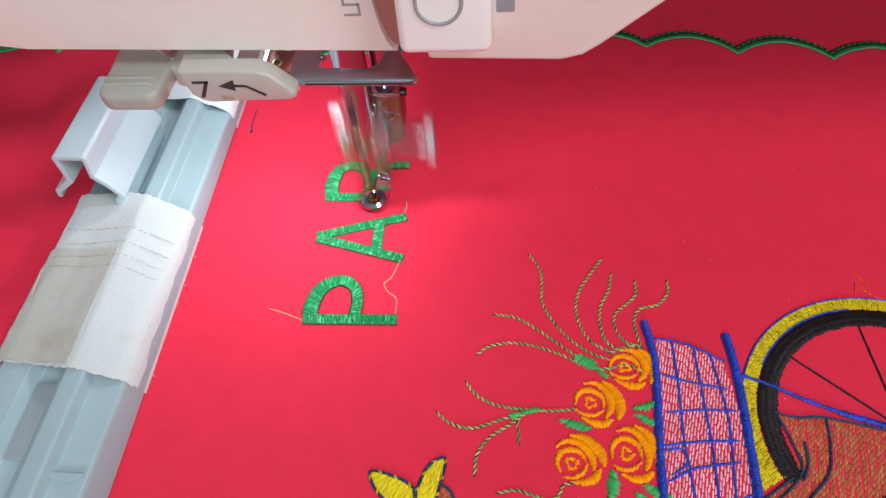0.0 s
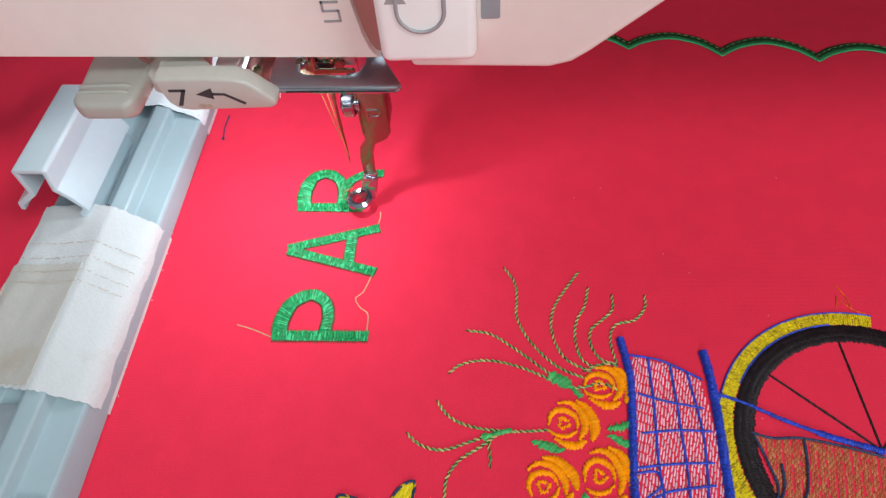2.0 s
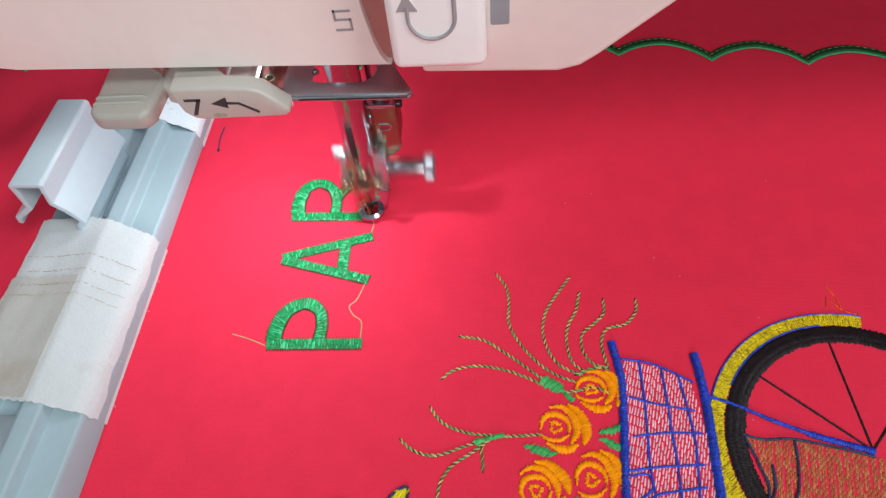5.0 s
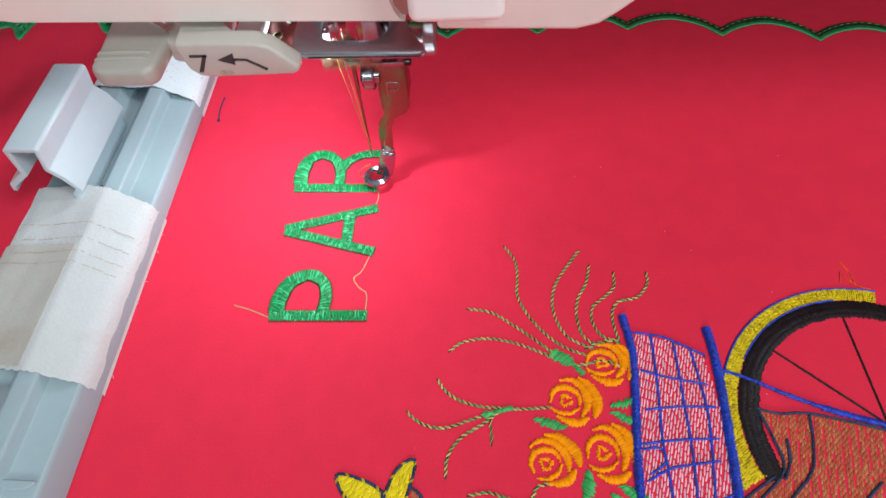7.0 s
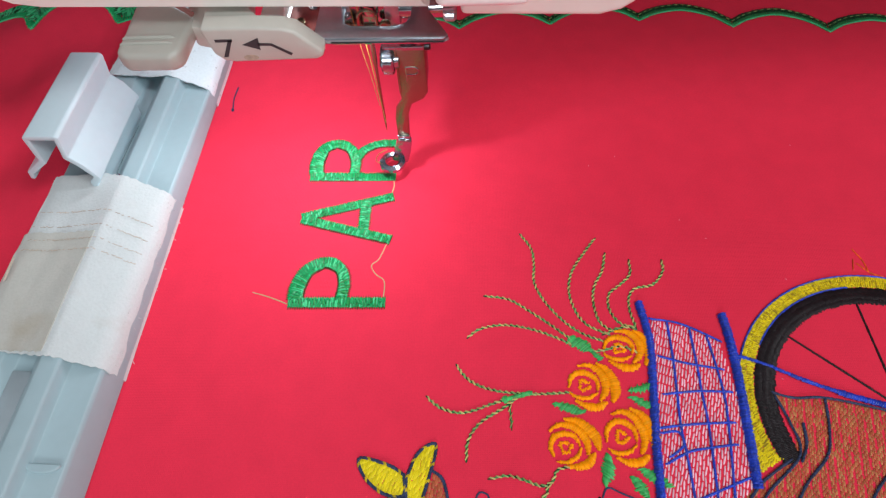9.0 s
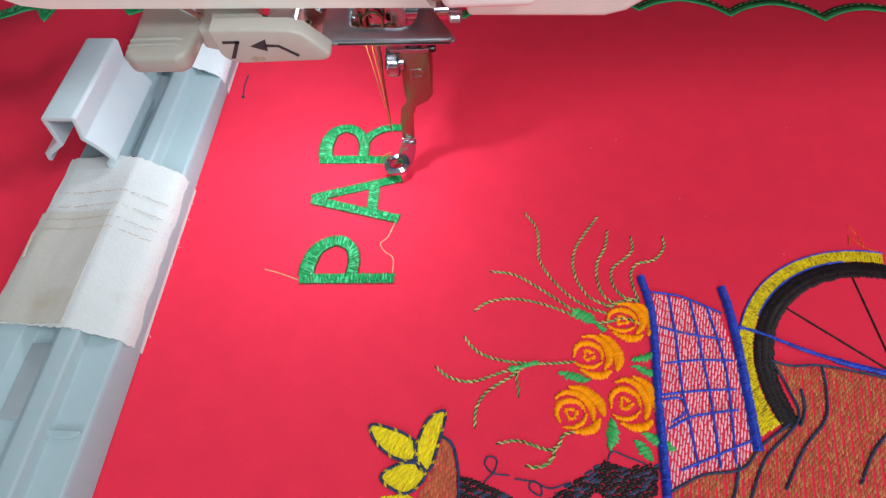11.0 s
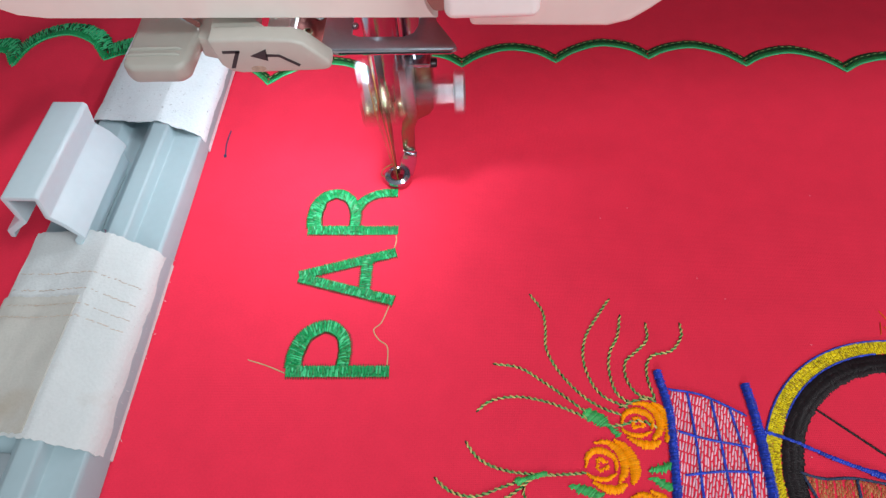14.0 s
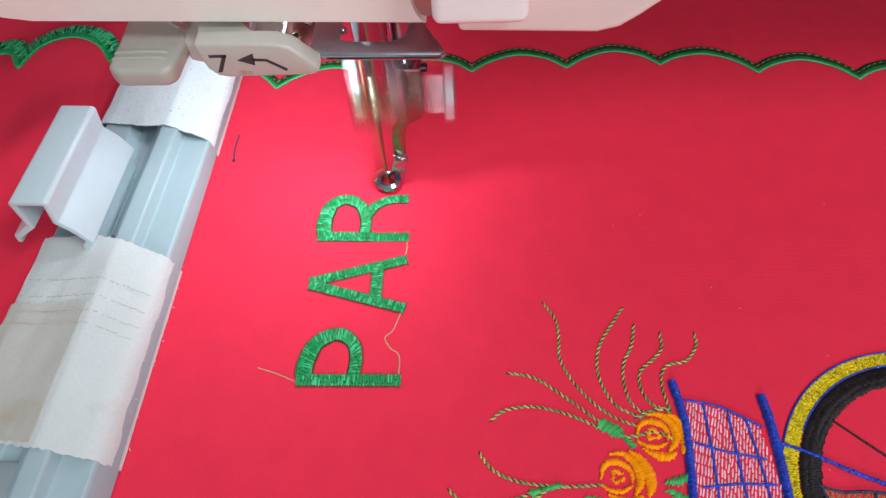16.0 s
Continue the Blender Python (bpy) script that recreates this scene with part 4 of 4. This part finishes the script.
def needle_bar():
    """Modelled at the bottom of its stroke."""
    ob = empty("needle_bar", "chrome needle bar with clamp, knurled screw and needle", "needle bar")
    part("bar", moved(lathe([(3.9, 17), (4.2, 18), (4.2, 118), (3.8, 119)], 32), pose(1.2, 1.0, 0)), CHROME, ob, "polished round bar")
    part("bar_slot", block(-0.7, 1.1, -3.26, -2.4, 23.5, 38.0, 0.1), DARKMETAL, ob, "dark slot in the bar")
    part("clamp_block", prism([(-3.2, 14.2), (5.2, 14.2), (6.4, 22.5), (6.4, 26.5), (4.6, 27.0), (-2.6, 24.5), (-3.6, 22.5)], "y", -2.6, 4.2, 0.5), CHROME, ob, "polished steel needle clamp")
    part("side_cap", block(4.4, 8.0, -2.8, 2.6, 13.5, 24.5, 0.6), STEEL, ob)
    part("screw_shaft", moved(lathe([(2.5, 0), (2.6, 0.4), (2.6, 11.4), (2.1, 11.8)], 24), pose(6.6, 0, 17.4, 0, 90, 0)), CHROME, ob, "round screw shaft")
    knob = bmesh.new()
    n = 44
    rings = [[knob.verts.new(((z), (3.55 if k % 2 else 3.2) * s * math.cos(2 * math.pi * k / n), (3.55 if k % 2 else 3.2) * s * math.sin(2 * math.pi * k / n))) for k in range(n)] for z, s in ((17.9, 0.85), (18.4, 1), (20.4, 1), (20.9, 0.85))]
    for a, c in zip(rings, rings[1:]):
        for k in range(n):
            knob.faces.new((a[k], a[(k + 1) % n], c[(k + 1) % n], c[k]))
    knob.faces.new(rings[0][::-1])
    knob.faces.new(rings[-1])
    part("knurled_knob", moved(knob, pose(0, 0, 17.4)), STEEL, ob, "knurled steel thumb screw head", True)
    part("left_stud", moved(lathe([(1.3, 0), (1.4, 0.3), (1.4, 3.0), (0.9, 3.3)], 16), pose(-6.3, -0.5, 24.5, 0, 90, 0)), STEEL, ob)
    part("left_plate", prism([(-3.6, 13.4), (-5.8, 13.8), (-6.0, 16.4), (-5.2, 18.0), (-4.8, 23.0), (-2.6, 24.0), (-2.2, 15.4)], "y", -2.2, -1.2, 0.25), STEEL, ob)
    part("thread_guide", join(prism([(-6.2, 12.0), (7.4, 12.4), (7.8, 13.0), (7.2, 13.5), (-1.4, 13.7), (-2.0, 15.9), (-5.2, 16.0), (-6.4, 14.8)], "y", -3.9, -3.2, 0.2),
                              tube([(-1.5, -3.6, 13.4), (-1.5, -3.8, 17.2), *[(0.6 + 2.1 * math.cos(radians(a)), -3.9, 17.4 + 2.1 * math.sin(radians(a))) for a in range(180, -1, -20)], (2.7, -3.8, 15.4)], 0.42, 8)), BRASS, ob, "brassy wire thread guide plate")
    for x in (-4.2, 4.6):
        part("clamp_screw", moved(lathe([(1.3, 0), (1.3, 0.7), (1.0, 1.1), (0.05, 1.15)], 18), pose(x, -3.8, 15.6, 90, 0, 0)), BRASS, ob, "small cross-head screw")
    part("needle_collar", moved(lathe([(2.1, 0), (2.6, 1.0), (2.6, 3.0), (2.2, 4.0)], 20), pose(0, 0, 11.2)), DARKMETAL, ob)
    part("needle", lathe([(0.05, -22.6), (0.24, -20.4), (0.34, -17.0), (0.38, 0.0), (0.6, 2.0), (0.62, 13.0)], 14), BRASS, ob, "thin steel sewing needle")
    part("sewing_thread", tube(curve([(-1.6, -3.6, 30.0), (-1.2, -3.5, 16.0), (-0.8, -1.6, 4.0), (-0.2, -0.7, -10.0), (0.2, -0.5, -19.0)]), 0.13, 6), SEWTHREAD, ob, "golden sewing thread beside the needle")
    part("sewing_thread", tube(curve([(-3.2, -4.2, 30.0), (-2.4, -4.0, 14.0), (-1.3, -2.4, 0.0), (-0.5, -1.2, -12.0)]), 0.08, 6), SEWTHREAD, ob)
    return ob


# ---- the presser foot, which hops with every stitch ----
def presser_foot():
    ob = empty("presser_foot", "metal embroidery presser foot with a small ring", "presser foot")
    part("presser_bar", moved(lathe([(3.2, 40), (3.3, 41), (3.3, 112), (3.0, 113)], 24), pose(8.2, 6.4, 0)), CHROME, ob, "polished presser bar")
    shank = [(4.9, 41.0), (11.4, 41.0), (12.2, 40.6), (12.3, 26.4), (11.0, 24.2), (7.6, 22.2), (6.4, 18.6), (5.9, 9.4), (2.5, 9.4), (2.6, 17.0), (3.2, 20.8), (5.1, 23.8), (4.9, 26.0)]
    part("shank", prism(shank, "y", 1.6, 2.9, 0.3), BRASS, ob, "bent nickel shank plate")
    part("shank_side", prism([(11.1, 41.0), (12.3, 40.6), (12.3, 28.2), (11.1, 26.4)], "y", 2.8, 9.5, 0.2), BRASS, ob)
    part("shank_fold", prism([(4.7, 41.0), (5.3, 41.0), (5.4, 26.6), (4.8, 26.2)], "y", 1.4, 8.0, 0.15), BRASS, ob)
    part("shank_cap", block(2.4, 12.4, 1.2, 10, 40.4, 41.7, 0.4), FOOTSTEEL, ob, "bright folded top edge")
    screw = part("thumb_screw", moved(lathe([(2.6, 0), (2.7, 0.3), (3.8, 0.35), (4.2, 0.8), (4.2, 3.0), (3.8, 3.4), (2.6, 3.5), (2.6, 4.6)], 28), pose(1.0, 3.4, 36.6, 0, 90, 0)), FOOTSTEEL, ob, "round slotted thumb screw")
    part("screw_slot", block(0.85, 1.3, 0.6, 6.2, 36.2, 37.0, 0.1), DARKMETAL, screw)
    part("side_screw", moved(lathe([(1.2, 0), (1.2, 1.2), (0.9, 1.5), (0.05, 1.55)], 16), pose(12.3, 4.2, 39.6, 0, 90, 0)), DARKMETAL, ob, "small black side screw")
    part("stamped_mark", join(tube([(7.2, 1.5, 35.0), (7.2, 1.5, 30.6)], 0.2, 6), tube([(p[0], 1.5, p[1]) for p in [(7.2, 35.0), (9.2, 35.0)] + arc(9.2, 33.8, 1.2, 90, -90, 8) + [(7.2, 32.6)]], 0.2, 6)), CHROME, ob, "small stamped letter mark")
    part("foot_joint", block(2.4, 6.0, 1.2, 3.2, 8.4, 10.4, 0.4), FOOTSTEEL, ob, "folded steel joint above the ring")
    part("foot_arm", moved(prism([(-2.4, 0), (2.4, 0), (2.5, 5), (2.1, 9.2), (-1.9, 9.2), (-2.2, 5)], "y", -1.4, 1.3, 0.7), pose(2.2, 1.6, 0.6, 0, 14, 0)), FOOTSTEEL, ob)
    part("thread_loop", tube(curve([(-0.6, -1.5, 8.0), (-2.8, -2.2, 7.2), (-4.2, -1.6, 4.6), (-4.4, -0.8, 2.2), (-3.2, -0.6, 1.4)]), 0.13, 6), SEWTHREAD, ob, "golden thread looped over the ring")
    ring = [(1.8, 0.1), (2.1, -0.2), (3.5, -0.1), (3.9, 0.5), (3.8, 1.4), (2.9, 2.1), (2.1, 1.7), (1.8, 0.9), (1.8, 0.1)]
    part("foot_ring", lathe(ring, 32), FOOTSTEEL, ob, "polished ring round the needle")
    return ob


RIM, GRIP, MACHINE, NEEDLE, FOOT = hoop(), clip(), machine(), needle_bar(), presser_foot()


# ---- what moves ----
HOOP_ROWS = [
    (0.0, 10.19, -42.39),
    (0.5, 8.97, -43.89),
    (1.0, 7.04, -46.68),
    (1.5, 6.02, -46.88),
    (2.0, 6.10, -44.62),
    (2.5, 5.38, -42.85),
    (3.0, 4.21, -42.23),
    (3.5, 2.88, -41.68),
    (4.0, 1.85, -41.71),
    (4.2, 0.99, -46.02),
    (6.3, 0.72, -44.59),
    (6.5, 0.67, -44.92),
    (7.0, 0.60, -46.14),
    (7.5, 0.65, -46.50),
    (8.0, 0.53, -46.67),
    (8.5, 0.44, -46.44),
    (9.0, 0.55, -46.76),
    (9.5, 0.13, -46.16),
    (9.7, 0.20, -36.10),
    (11.8, 1.21, -47.16),
    (12.0, 0.93, -58.32),
    (12.5, 0.94, -63.43),
    (13.0, 1.48, -64.01),
    (13.5, 1.17, -64.26),
    (14.0, 0.89, -63.57),
    (14.5, 1.44, -63.94),
    (15.0, 3.13, -65.33),
    (15.5, 4.86, -65.47),
    (16.0, 6.83, -64.10),
]
# the needle's turns: fast sewing, then slow stitches, a rest, slow and again fast
FAST = [0.66, 0.89, 1.15, 1.34, 1.75, 2.0, 2.2, 2.41, 2.85, 3.05, 3.27, 3.67, 3.89, 4.15, 4.34, 4.75, 5.0, 5.2, 5.43, 5.81, 6.0, 6.19, 6.41, 6.75, 7.05, 7.16, 7.34, 7.71, 7.9, 8.13, 8.32, 8.69, 8.87, 9.1,
        9.28, 9.59, 9.85, 10.06, 10.23, 10.43, 10.79, 11.05, 11.18]
SLOW = [(6.3, 70.0), (6.4, 70.18), (6.5, 70.35), (6.6, 70.42), (6.7, 70.75), (6.8, 70.9), (6.9, 71.0), (7.0, 71.14), (7.1, 71.2), (7.2, 71.33), (7.3, 71.46), (7.4, 71.57), (7.5, 71.7), (7.6, 71.82), (7.7, 71.9), (7.8, 71.95), (8.0, 72.08),
        (12.3, 72.08), (12.4, 72.11), (12.5, 72.2), (12.6, 72.34), (12.7, 72.5), (12.8, 72.72), (12.9, 72.88), (13.0, 73.02), (13.1, 73.1), (13.2, 73.29), (13.3, 73.5), (13.4, 73.73), (13.5, 73.88), (13.6, 74.0), (13.7, 74.11),
        (13.8, 74.28), (13.9, 74.5), (14.0, 74.72), (14.1, 74.89), (14.2, 75.0), (14.3, 75.13), (14.4, 75.28), (14.5, 75.43), (14.6, 75.78)]
LATE = [0.0, 0.17, 0.43, 0.82, 1.06, 1.32, 1.72, 2.06, 2.37, 2.83, 3.18, 3.27, 3.87, 4.27]


def turns(t):
    rows = [(k / 10, k + v) for k, v in enumerate(FAST)] + SLOW + [(14.7 + k / 10, 76 + k + v) for k, v in enumerate(LATE)]
    return float(np.interp(t, [r[0] for r in rows], [r[1] for r in rows]))


def motions():
    walk(CLOTH, [(t, pose(x * U, y * U, 0)) for t, x, y in HOOP_ROWS])
    for ob in (RIM, GRIP):
        walk(ob, [(t, pose(x * U, y * U, 0, 0, 0, -2.2)) for t, x, y in HOOP_ROWS])
    def depth(t):
        return (1 - math.cos(2 * math.pi * turns(t))) / 2

    # the keys beside each tenth of a second give the bar its speed there
    needle, foot = [], []
    for k in range(481):
        near = (k + 1) // 3 * 3
        at, rate = near / 30, (turns(min(16, near / 30 + 0.05)) - turns(max(0, near / 30 - 0.05))) / (3 if 0 < near < 480 else 1.5)
        down = depth(k / 30)
        if rate > 0.12:
            speed = 0.8 * rate * math.sin(2 * math.pi * turns(at))
            over = max(0.0, depth(at) + abs(speed) - 1, abs(speed) - depth(at))
            fore = depth(at) + (k - near) * (speed + math.copysign(over if (k - near) * (depth(at) - 0.5) * speed < 0 else 0, speed))
            down = min(1.0, max(0.0, fore))
        hop = max(0.0, 1 - (depth(at) if rate > 0.12 else down) / 0.5)
        needle.append((k / 30, pose(0, 0, STROKE * (1 - down) * U)))
        foot.append((k / 30, pose(0, 0, (1.2 + 2.6 * hop * hop * (3 - 2 * hop)) * U)))
    walk(NEEDLE, needle)
    walk(FOOT, foot)
    # the last bar of the R grows stitch by stitch as each comes up through the cloth
    for i, (ob, t) in enumerate(zip(FRESH, (0.2, 0.5, 0.9, 1.8, 2.6, 3.1, 3.5, 3.9, 6.2, 7.0))):
        walk(ob, [(0.0, pose(0, 0, -1.4 * U)), (t - 0.1, pose(0, 0, -1.4 * U)), (t + 0.1, pose(0, 0, 0)), (16.0, pose(0, 0, 0))])
    # the loose thread comes up beside the R as the hoop moves on, and is drawn in again
    under = pose(0, 0, -1.6 * U)
    walk(LOOSE, [(0.0, under), (11.7, under), (11.9, pose(0, 0, 0)), (12.5, pose(0, 0, 0)), (12.6, under), (16.0, under)])


motions()
